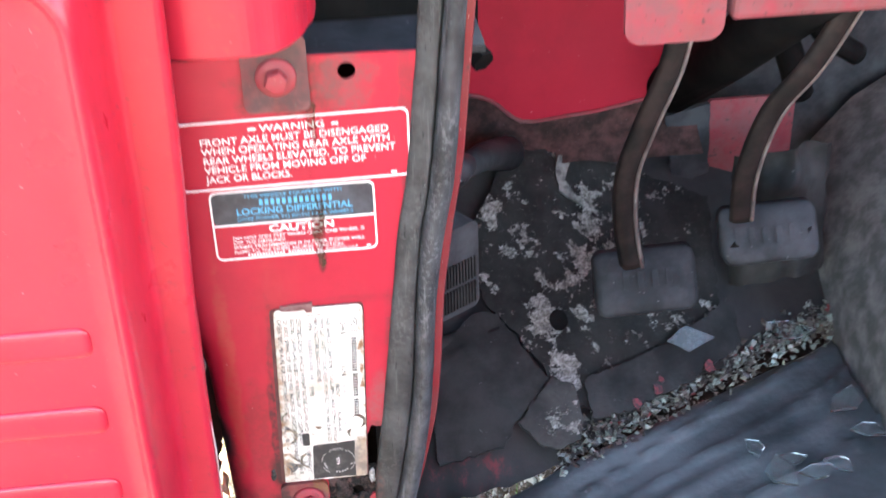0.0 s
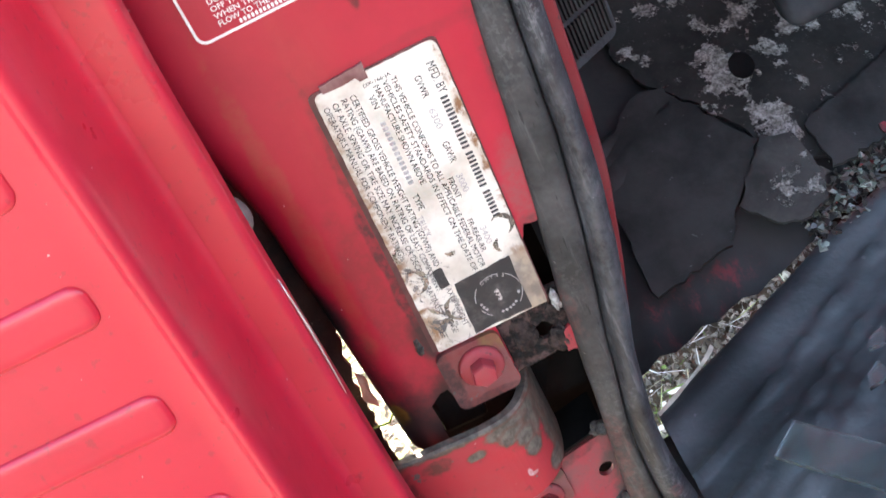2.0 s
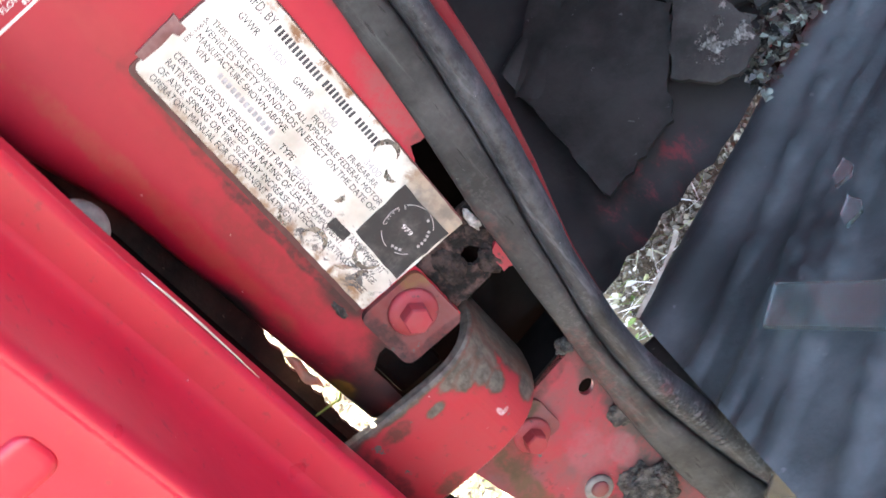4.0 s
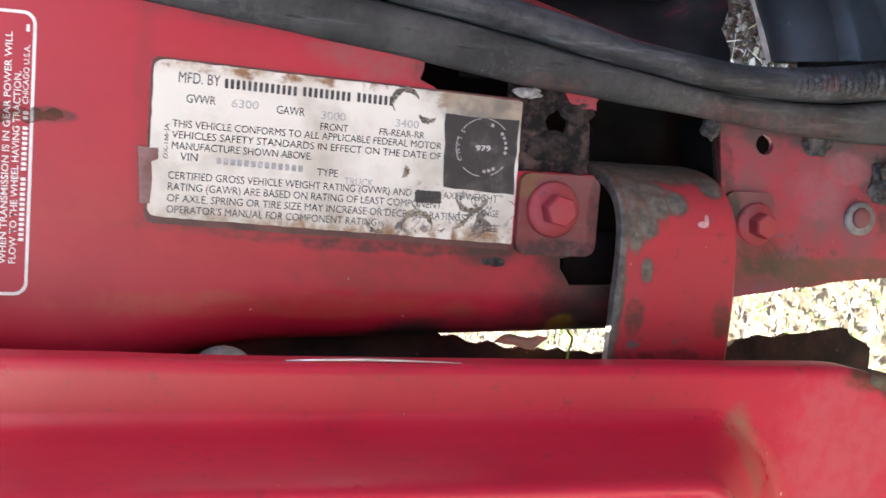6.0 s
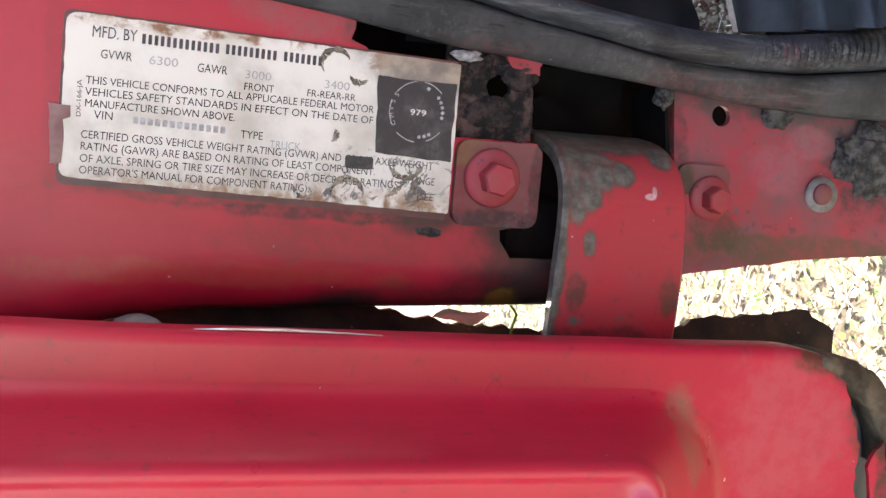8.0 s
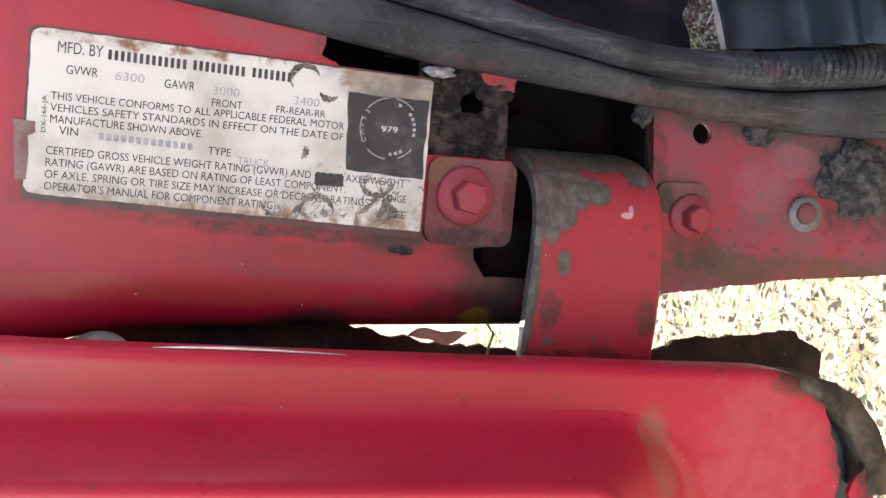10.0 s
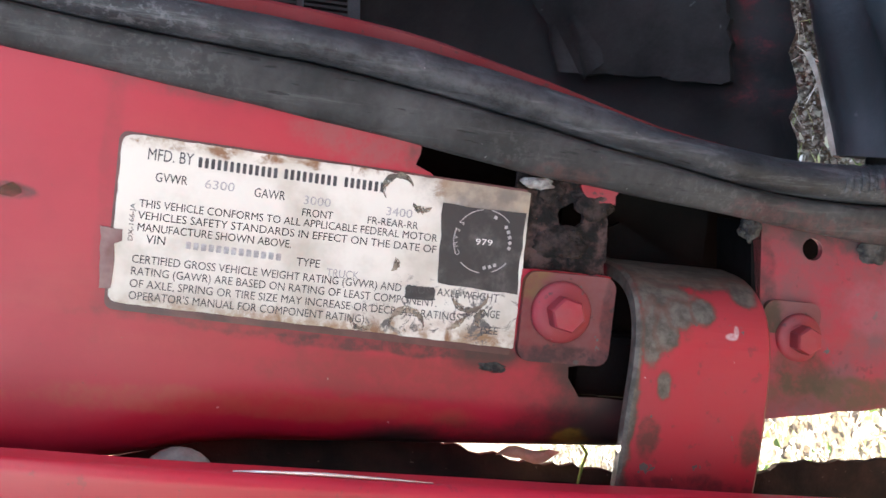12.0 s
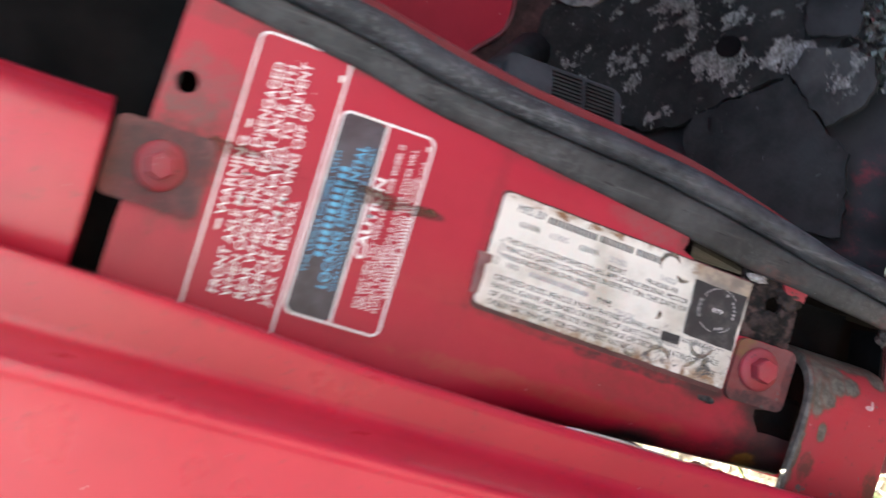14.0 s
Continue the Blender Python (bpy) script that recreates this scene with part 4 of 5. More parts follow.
# ---- the open door ----
def build_door():
    arc = [(-0.1425 + 0.0421 * math.cos(radians(a)), 0.7444 + 0.0544 * math.sin(radians(a))) for a in range(0, -91, -10)]
    hole = ragged([(-0.1085, 0.7160), (-0.1150, 0.7130), (-0.1235, 0.7090), (-0.1330, 0.7060), (-0.1480, 0.7065), (-0.1600, 0.7035), (-0.1600, 0.6980), (-0.1420, 0.7005), (-0.1330, 0.6965), (-0.1270, 0.6920), (-0.1190, 0.6940), (-0.1120, 0.7010), (-0.1085, 0.7080)], 0.0008, 0.003, 31)
    edge = [(1.55, -0.0875), (1.22, -0.0878), (1.15, -0.0893), (1.10, -0.0918), (1.05, -0.0945), (0.97, -0.0960), (0.88, -0.0964), (0.7444, -0.0964)]
    outline = [(x - 0.0040, z) for z, x in edge[:-1]] + arc + [(-1.05, 0.6900), (-1.05, 1.55)]
    door = part("door", prism(outline, -0.055, -0.053, [hole]), M_DOOR, cab, "open red door with embossed ribs and a rusted corner")
    rim = [(interp(edge, z)[0] + 0.0003 * noise.noise((0, 1, z * 30)), z, 1.0, 0.0) for z in np.linspace(1.55, 0.7444, 60)]
    rim += [(-0.1425 + 0.0461 * math.cos(radians(a)), 0.7444 + 0.0584 * math.sin(radians(a)), math.cos(radians(a)), math.sin(radians(a))) for a in range(-4, -91, -4)]
    rings = []
    for x, z, ox, oz in rim:
        ring = [(0.0044, -0.0551)] + [(0.0040 - 0.0040 * math.sin(radians(a)), -0.0511 - 0.0040 * math.cos(radians(a))) for a in range(10, 91, 16)] + [(0.0004, -0.0400)]
        rings.append([(x - ox * back, y, z - oz * back) for back, y in ring])
    part("rolled_edge", loft(rings, closed=False), M_DOOR, door, smooth=True)
    # raised inner panel
    prof = [(-0.1120, 0.7595, 0.042, -0.0552), (-0.1136, 0.7625, 0.040, -0.0556), (-0.1152, 0.7660, 0.038, -0.0570), (-0.1166, 0.7699, 0.035, -0.0595), (-0.1178, 0.7747, 0.031, -0.0640), (-0.1188, 0.7817, 0.027, -0.0710), (-0.1200, 0.8006, 0.020, -0.0899),
        (-0.1209, 0.8131, 0.016, -0.1038), (-0.1217, 0.8163, 0.014, -0.1090), (-0.1230, 0.8178, 0.013, -0.1114), (-0.1246, 0.8196, 0.012, -0.1125), (-0.1264, 0.8217, 0.011, -0.1115), (-0.1282, 0.8237, 0.010, -0.1085), (-0.1309, 0.8260, 0.009, -0.1062), (-0.1390, 0.8320, 0.007, -0.1056), (-0.1450, 0.8370, 0.006, -0.1055), (-0.3600, 0.9500, 0.004, -0.1055)]
    rings = [[(x, d, z) for x, z in rounded(-1.13 - x1, x1, z0, 2.082 - z0, r, 12, r + 0.022)] for x1, z0, r, d in prof]
    part("inner_panel", loft(rings, caps=False), M_DOOR, door, "raised glossy red inner panel", smooth=True)
    part("inner_panel_face", prism(rounded(-0.80, -0.3300, 0.920, 1.160, 0.008, 6), -0.1053, -0.1043), M_DOOR, door)
    for i in range(5):
        z = 1.0605 - i * 0.0512
        prof = [(0.0, -0.1050), (0.0010, -0.1064), (0.0026, -0.1071), (0.0055, -0.1072)]
        rings = [[(x, d, zz) for x, zz in rounded(-0.42 + s, -0.1425 - s, z - 0.0098 + s, z + 0.0098 - s, 0.0068 - s, 6)] for s, d in prof]
        part("embossed_rib", loft(rings), M_DOOR, door, smooth=True)
    # outer skin and its rusted front lip
    lip = [(-0.092, 1.55), (-0.092, 1.152), (-0.122, 1.140), (-0.122, 1.02), (-0.100, 0.945)] + ragged([(-0.0965, 0.905), (-0.101, 0.878), (-0.1065, 0.845), (-0.109, 0.796), (-0.107, 0.74), (-0.102, 0.733), (-0.0985, 0.70), (-0.097, 0.676), (-0.108, 0.656)], 0.0012, 0.004, 41, False) + [(-0.125, 0.660), (-0.14, 0.67), (-1.05, 0.67), (-1.05, 1.55)]
    part("outer_skin", prism(lip, 0.032, 0.035), M_RUST, door, "rusted edge of the outer skin")
    # Near-black wall standing for the shaded gap behind the door's flange.
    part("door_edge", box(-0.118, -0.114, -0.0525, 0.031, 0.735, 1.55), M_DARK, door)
    for z, r in ((0.972, 0.013), (0.893, 0.007)):
        bm = bmesh.new()
        bmesh.ops.create_uvsphere(bm, u_segments=20, v_segments=12, radius=r)
        for v in bm.verts:
            v.co = Vector((-0.1115 + v.co.x, -0.012 + v.co.y * 0.5, z + v.co.z))
        part("edge_plug", bm, M_GREYSTEEL, door, "grey plug", smooth=True)
    # Bright strip standing for daylight that shows through the door gap.
    part("gap_light_sliver", tube([(-0.0957, -0.0516, 0.958), (-0.0954, -0.0516, 0.946), (-0.0953, -0.0515, 0.930), (-0.0957, -0.0515, 0.912), (-0.0962, -0.0516, 0.896)], [0.0002, 0.0005, 0.0006, 0.0004, 0.0002], 6), M_GAP_LIGHT, door, "bright strip standing for light through the door gap", smooth=True)
    # dark slate sheet added behind the corner hole to paint its dark inside
    part("corner_hole_dark", prism(ragged([(-0.106, 0.732), (-0.19, 0.732), (-0.19, 0.680), (-0.115, 0.683)], 0.001, 0.004, 77), -0.038, -0.036), M_MAT, door)
    rings = []
    for a in range(-18, -91, -4):
        w = radians(a)
        cx, cz = -0.1425 + 0.0461 * math.cos(w), 0.7444 + 0.0584 * math.sin(w)
        ox, oz = math.cos(w), math.sin(w)
        grow = min(1.0, max(0.02, (-18 - a) / 30))
        j = 0.0014 * noise.noise((a * 0.3, 0, 0)) * grow
        inner = 0.0042 + j
        rings.append([(cx - ox * (0.0042 + inner * grow * 0.7), -0.0556, cz - oz * (0.0042 + inner * grow * 0.7)), (cx - ox * 0.0015, -0.0553 - 0.0008 * grow, cz - oz * 0.0015), (cx + ox * 0.0037 * grow + j, -0.0535, cz + oz * 0.0037 * grow),
            (cx + ox * 0.0070 * grow + j, -0.046, cz + oz * 0.0070 * grow), (cx + ox * 0.0060 * grow, -0.034, cz + oz * 0.0060 * grow), (cx - ox * 0.0050, -0.034, cz - oz * 0.0050)])
    part("corner_roll", loft(rings), M_OLIVE_RUST, door, "rusted rolled lower corner", smooth=True)


build_door()


# ---- plate and decals ----
def build_plate():
    p = thing("certification_plate", "scuffed white certification plate with black print", "label plate", (-0.028, 0.0, 0.86))
    sh = 0.036  # the plate leans slightly against the pillar

    def lean(x, y, z):
        return (x + 0.0012 + (z - 1.0) * sh, y, z)

    part("backing", prism(rounded(-0.0580, 0.0008, 0.8610, 1.0010, 0.0008, 4, 0.003), -0.0006, 0.0002, (), lean), M_BACKING, p, "dark adhesive backing")
    part("face", prism(ragged(rounded(-0.0555, 0.0, 0.8600, 1.0, 0.0007, 5, 0.0035), 0.00018, 0.003, 8), -0.0012, -0.0006, (), lean), M_PLATE, p, "stained white face")
    part("tape_scrap", prism(ragged([(-0.030, 1.0042), (-0.050, 1.0030), (-0.050, 0.9990), (-0.035, 0.9992), (-0.034, 0.9970), (-0.030, 0.9975)], 0.0003, 0.003, 2), -0.0016, -0.0002), M_TAPE, p, "cloudy scrap of old tape")
    y, yb = -0.0015, -0.00145

    def line(text, u, v, size, width, material=M_BLACKPRINT, bold=0.0):
        z = 1.0 - u
        lettering(text, 0.0012 - v - u * sh - size * 0.5, y, z, size, material, p, down=True, width=width, bold=bold, turn=-sh + 0.016)

    def block(u0, u1, v, size, material=M_BLACKPRINT):
        x = 0.0012 - v - (u0 + u1) / 2 * sh
        bar(x - size / 2, x + size / 2, 1.0 - u1, 1.0 - u0, yb, material, p)

    line("MFD. BY", 0.0083, 0.0055, 0.0040, 0.0150)
    for u0, n in ((0.0250, 13), (0.0535, 9), (0.0740, 7)):
        for i in range(n):
            block(u0 + i * 0.00208, u0 + i * 0.00208 + 0.0012, 0.0060 - 0.008 * (u0 - 0.025), 0.0034)
    line("GVWR", 0.0115, 0.0127, 0.0031, 0.0105)
    line("6300", 0.0275, 0.0127, 0.0030, 0.0100, M_GREYPRINT)
    line("GAWR", 0.0440, 0.0132, 0.0031, 0.0105)
    line("3000", 0.0605, 0.0134, 0.0030, 0.0095, M_GREYPRINT)
    line("3400", 0.0890, 0.0133, 0.0030, 0.0095, M_GREYPRINT)
    line("FRONT", 0.0605, 0.0176, 0.0027, 0.0107)
    line("FR-REAR-RR", 0.0830, 0.0172, 0.0026, 0.0180)
    line("THIS VEHICLE CONFORMS TO ALL APPLICABLE FEDERAL MOTOR", 0.0072, 0.0219, 0.0027, 0.1010)
    line("VEHICLES SAFETY STANDARDS IN EFFECT ON THE DATE OF", 0.0072, 0.0258, 0.0027, 0.1010)
    line("MANUFACTURE SHOWN ABOVE.", 0.0072, 0.0297, 0.0027, 0.0510)
    line("VIN", 0.0105, 0.0333, 0.0029, 0.0062)
    for i in range(13):
        block(0.0235 + i * 0.0025, 0.0252 + i * 0.0025, 0.0338, 0.0024, M_GREYPRINT)
    line("TYPE", 0.0605, 0.0344, 0.0029, 0.0080)
    line("TRUCK", 0.0710, 0.0368, 0.0029, 0.0113, M_GREYPRINT)
    line("CERTIFIED GROSS VEHICLE WEIGHT RATING (GVWR) AND GROSS AXLE WEIGHT", 0.0065, 0.0403, 0.0028, 0.1260)
    line("RATING (GAWR) ARE BASED ON RATING OF LEAST COMPONENT.", 0.0065, 0.0443, 0.0028, 0.1040)
    line("CHANGE", 0.1210, 0.0443, 0.0028, 0.0125)
    line("OF AXLE, SPRING OR TIRE SIZE MAY INCREASE OR DECREASE RATINGS", 0.0065, 0.0484, 0.0028, 0.1130)
    line("OPERATOR'S MANUAL FOR COMPONENT RATING).", 0.0065, 0.0524, 0.0028, 0.0800)
    line("(SEE", 0.1270, 0.0500, 0.0028, 0.0065)
    lettering("DX-166-JA", -0.0338, y, 1.0 - 0.0062, 0.0016, M_BLACKPRINT, p, width=0.0125, turn=radians(0.8))
    # black square with a ring of marks
    sq = part("date_square", prism(ragged([(-0.0105, 0.8912), (-0.0385, 0.8902), (-0.0400, 0.8612), (-0.0115, 0.8612)], 0.0004, 0.004, 9), -0.00165, -0.00125), M_SQUARE, p, "smudged black square with a dial of marks")
    for a0, a1 in ((200, 232), (312, 352), (8, 52), (70, 118), (136, 176)):
        arc = [radians(a0 + (a1 - a0) * i / 10) for i in range(11)]
        ring = [(-0.0225 + 0.0112 * math.cos(w), 0.8750 + 0.0112 * math.sin(w)) for w in arc] + [(-0.0225 + 0.0109 * math.cos(w), 0.8750 + 0.0109 * math.sin(w)) for w in reversed(arc)]
        part("dial_arc", prism(ring, -0.0019, -0.0017), M_GREYPRINT, sq)
    for i, a in enumerate((52, 64, 76, 88, 100, 150, 162, 174, 20)):
        w = radians(a)
        cx, cz = -0.0225 + 0.0092 * math.cos(w), 0.8750 - 0.0092 * math.sin(w)
        part("dial_mark", prism(circle(cx, cz, 0.0008, 4, w), -0.0019, -0.0017), M_GREYPRINT, sq)
    for k, ch in enumerate("CMVSS"):
        w = radians(238 + 15.5 * k)
        lettering(ch, -0.0225 + 0.0096 * math.cos(w), -0.0019, 0.8750 - 0.0096 * math.sin(w), 0.0018, M_GREYPRINT, sq, down=True, turn=-w)
    lettering("979", -0.0238, -0.0019, 0.8783, 0.0022, M_WHITE, sq, down=True, width=0.0062)
    block(0.0990, 0.1095, 0.0400, 0.0046, M_SQUARE)
    # bent grey scuffs where the rivets beneath have rubbed through
    rnd = random.Random(5)
    for x, z, r, a0, a1 in ((-0.0080, 0.9070, 0.0052, -1.2, 2.2), (-0.0402, 0.8780, 0.0068, 1.7, 4.6), (-0.0545, 0.8995, 0.0060, -1.7, 1.7), (-0.0375, 0.8935, 0.0190, 3.62, 4.05),
        (-0.0520, 0.9150, 0.0045, 1.8, 4.2), (-0.0100, 0.8980, 0.0040, 2.0, 4.0), (-0.0500, 0.8705, 0.0040, 0.4, 2.4), (-0.0330, 0.9080, 0.0030, 3.6, 5.4)):
        out, inn = [], []
        for i in range(15):
            w = a0 + (a1 - a0) * i / 14
            thick = 0.0011 * math.sin(math.pi * (i + 0.5) / 15) * rnd.uniform(0.6, 1.3)
            out.append((x + (r + thick) * math.cos(w), z + (r + thick) * math.sin(w)))
            inn.append((x + (r - thick) * math.cos(w), z + (r - thick) * math.sin(w)))
        part("scuff", prism(out + inn[::-1], -0.0016, -0.0013), M_SCUFF, p)


def build_decal(name, label, x0, x1, z0, z1, tilt, base):
    d = thing(name, label, "decal", ((x0 + x1) / 2, 0.0, z0), group="decals on the pillar")

    def lean(x, y, z):
        return (x, y, z + tilt * (x - x0))

    part("film", prism(rounded(x0, x1, z0, z1, 0.0045, 6), -0.0005, 0.0003, (), lean), base, d)
    e = 0.0011
    part("border", prism(rounded(x0, x1, z0, z1, 0.0045, 6), -0.0008, -0.0005, [rounded(x0 + e, x1 - e, z0 + e, z1 - e, 0.0036, 6)], lean), M_WHITE, d, "white outline")
    return d, lean


def build_decals():
    w, lean = build_decal("warning_decal", "red warning decal with white print", -0.0990, 0.0358, 1.0875, 1.1315, 0.006, M_DECAL_RED)
    lettering("WARNING", -0.0315, -0.0010, 1.1238, 0.0042, M_WHITE, w, width=0.0370, centre=True, bold=0.012)
    for i, t in enumerate(("FRONT AXLE MUST BE DISENGAGED", "WHEN OPERATING REAR AXLE WITH", "REAR WHEELS ELEVATED, TO PREVENT", "VEHICLE FROM MOVING OFF OF", "JACK OR BLOCKS.")):
        lettering(t, -0.0847 + i * 0.0003, -0.0010, 1.1168 - i * 0.0060, 0.0044, M_WHITE, w, width=(0.1085, 0.1085, 0.1115, 0.0935, 0.0495)[i], bold=0.012, turn=0.012)
    for x0, x1 in ((-0.0568, -0.0518), (-0.0088, -0.0048)):
        bar(x0, x1, 1.1248, 1.1262, -0.0010, M_WHITE, w)
    bar(0.0240, 0.0275, 1.0905, 1.0920, -0.0010, M_WHITE, w)
    c, lean = build_decal("caution_decal", "black and red caution decal with blue print", -0.0840, 0.0135, 1.0392, 1.0862, 0.004, M_DECAL_RED)
    part("upper_band", prism(rounded(-0.0828, 0.0123, 1.0638, 1.0850, 0.003, 4), -0.00075, -0.0005, (), lean), M_DECAL_BLACK, c, "charcoal upper band")
    part("divider", prism([(-0.0828, 1.0627), (0.0123, 1.0627), (0.0123, 1.0639), (-0.0828, 1.0639)], -0.00095, -0.0006, (), lean), M_WHITE, c)
    lettering("THIS VEHICLE EQUIPPED WITH", -0.0640, -0.0010, 1.0812, 0.0023, M_BLUE, c, width=0.0580, bold=0.006, turn=0.006)
    for i in range(13):
        bar(-0.0550 + i * 0.0034, -0.0529 + i * 0.0034, 1.0757, 1.0797, -0.0010, M_BLUE, c)
    lettering("LOCKING DIFFERENTIAL", -0.0690, -0.0010, 1.0699, 0.0044, M_BLUE, c, width=0.0690, bold=0.02, turn=0.006)
    lettering("GIVES POWER TO BOTH REAR WHEELS", -0.0690, -0.0010, 1.0660, 0.0022, M_BLUE, c, width=0.0690, bold=0.006, turn=0.006)
    lettering("CAUTION", -0.0510, -0.0010, 1.0572, 0.0046, M_WHITE, c, width=0.0390, bold=0.035, turn=0.006)
    for i, (t, wd) in enumerate((("DO NOT SPIN TEST WHEN ONLY ONE WHEEL IS", 0.0790), ("OFF THE GROUND!", 0.0310), ("WHEN TRANSMISSION IS IN GEAR POWER WILL", 0.0790), ("FLOW TO THE WHEEL HAVING TRACTION.", 0.0660))):
        lettering(t, -0.0730, -0.0010, 1.0532 - i * 0.0032, 0.0023, M_WHITE, c, width=wd, bold=0.010, turn=0.006)
    for i in range(26):
        if i not in (13, 23):
            bar(-0.0650 + i * 0.00174, -0.0639 + i * 0.00174, 1.0412, 1.0429, -0.0010, M_WHITE, c)
    lettering("CHICAGO U.S.A.", -0.0180, -0.0010, 1.0414, 0.0019, M_WHITE, c, width=0.0200, bold=0.006, turn=0.006)
    bar(0.0065, 0.0090, 1.0418, 1.0429, -0.0010, M_WHITE, c)
    # brown run of rust over both decals
    s = Shade("thin_rust_run", 0.8)
    f = s.step(s.noise(60, 8, 0.6, s.stretch(1, 1, 0.25)), 0.40, 0.62)
    s.put(s.b.inputs["Alpha"], s.calc("MULTIPLY", f, 0.6))
    m = s.done(s.mix((0.16, 0.07, 0.025), (0.05, 0.03, 0.02), s.noise(90)))
    run = thing("rust_run", "brown run of rust down the pillar", "rust stain", (-0.022, 0.0, 1.030))
    part("stain", prism(ragged([(-0.026, 1.140), (-0.017, 1.140), (-0.0185, 1.10), (-0.0175, 1.06), (-0.0195, 1.030), (-0.0225, 1.030), (-0.025, 1.06), (-0.0245, 1.10)], 0.0012, 0.003, 14), -0.0016, -0.0013), m, run)


build_plate()
build_decals()


# ---- footwell things ----
def on_toe(x, y, lift):
    return (x, y - lift * 0.57, toe_z(x, y) + lift * 0.82)


def sheet_on_toe(name, label, category, outline, lift, thick, material, seed, amp=0.0015, bumps=0.0):
    """A loose sheet lying on the toe-board, cut to a torn outline given in (x, y)."""
    t = thing(name, label, category, on_toe(outline[0][0], outline[0][1], lift))
    bm = prism(ragged(outline, amp, 0.005, seed), 0.0, thick)
    for _ in range(3):
        long = [e for e in bm.edges if e.calc_length() > 0.012]
        bmesh.ops.subdivide_edges(bm, edges=long, cuts=1)
        bmesh.ops.triangulate(bm, faces=bm.faces[:])
    for v in bm.verts:
        x, y, z = v.co
        v.co = on_toe(x, z, lift + thick - y + bumps * noise.noise((x * 25, z * 25, seed)))
    part("sheet", bm, material, t, smooth=False)


sheet_on_toe("insulation_sheet", "black tar insulation with flaking pale patches", "insulation",
    [(0.155, 0.425), (0.134, 0.39), (0.114, 0.362), (0.111, 0.32), (0.122, 0.295), (0.145, 0.272), (0.165, 0.245), (0.175, 0.215), (0.215, 0.215), (0.34, 0.27), (0.36, 0.42), (0.26, 0.43)], 0.006, 0.004, M_TOE, 51)
sheet_on_toe("rubber_flap", "torn black rubber flap lying on the floor", "floor covering",
    [(0.062, 0.262), (0.105, 0.292), (0.128, 0.290), (0.166, 0.236), (0.150, 0.222), (0.132, 0.206), (0.118, 0.19), (0.06, 0.18)], 0.010, 0.0035, M_FLAP, 52, bumps=0.003)
sheet_on_toe("torn_patch", "torn grey scrap of insulation", "insulation",
    [(0.168, 0.236), (0.150, 0.222), (0.134, 0.206), (0.148, 0.19), (0.168, 0.183), (0.184, 0.190), (0.191, 0.203), (0.188, 0.23)], 0.013, 0.004, M_SCRAP, 53)
sheet_on_toe("rubber_offcut", "flat black rubber offcut beside the pedals", "floor covering",
    [(0.196, 0.235), (0.200, 0.205), (0.23, 0.215), (0.30, 0.25), (0.36, 0.29), (0.36, 0.33), (0.28, 0.275)], 0.012, 0.0035, M_FLAP, 54, bumps=0.003)


def build_fold():
    fold = bpy.data.objects["rubber_flap"]
    rows = []
    for i in range(21):
        f = i / 20
        x, y = 0.062 + 0.066 * f, 0.268 + 0.012 * f + 0.003 * math.sin(5 * f)
        rows.append([on_toe(x, y + dy, 0.0105 + h * (0.7 + 0.3 * math.sin(6 * f + 1))) for dy, h in ((-0.010, 0.0), (-0.004, 0.003), (0.0, 0.0055), (0.003, 0.0045), (0.005, 0.0))])
    part("fold", loft(rows, closed=False), M_FLAP, fold, "raised fold", smooth=True)
    rows = []
    for i in range(17):
        f = i / 16
        x, y = 0.060 + 0.052 * f, 0.254 + 0.030 * f ** 1.4
        rows.append([on_toe(x + dx, y - dx, 0.0115 + h) for dx, h in ((-0.002, 0.0005), (0.0, 0.0022), (0.003, 0.0024), (0.008, 0.0012))])
    part("cut_edge", loft(rows, closed=False), M_FLAP, fold, "lifted cut edge", smooth=True)


build_fold()
# Near-black disc laid over the insulation, painting the dark inside a drain hole.
drain = thing("drain_hole_disc", "near-black disc painted for a hole in the insulation", "floor plug", on_toe(0.183, 0.282, 0.010))
part("disc", prism(circle(0.183, 0.282, 0.0085, 18), 0.0, 0.0012, (), lambda x, y, z: on_toe(x, z, 0.0118 - y)), M_DARK, drain)
boot = thing("rubber_boot", "crumpled dark rubber sheet behind the brake pedal", "floor covering", (0.41, 0.33, 0.72))
rows = []
for i in range(14):
    f = i / 13
    rows.append([(0.365 + 0.09 * u + 0.01 * noise.noise((u * 4, f * 4, 1)), 0.345 - 0.03 * math.sin(3 * u) + 0.02 * f + 0.012 * noise.noise((u * 5, f * 5, 7)), 0.755 + 0.02 * math.sin(2.5 * u) + 0.13 * f) for u in [k / 15 for k in range(16)]])
part("sheet", loft(rows, closed=False), M_FLAP, boot, smooth=True)


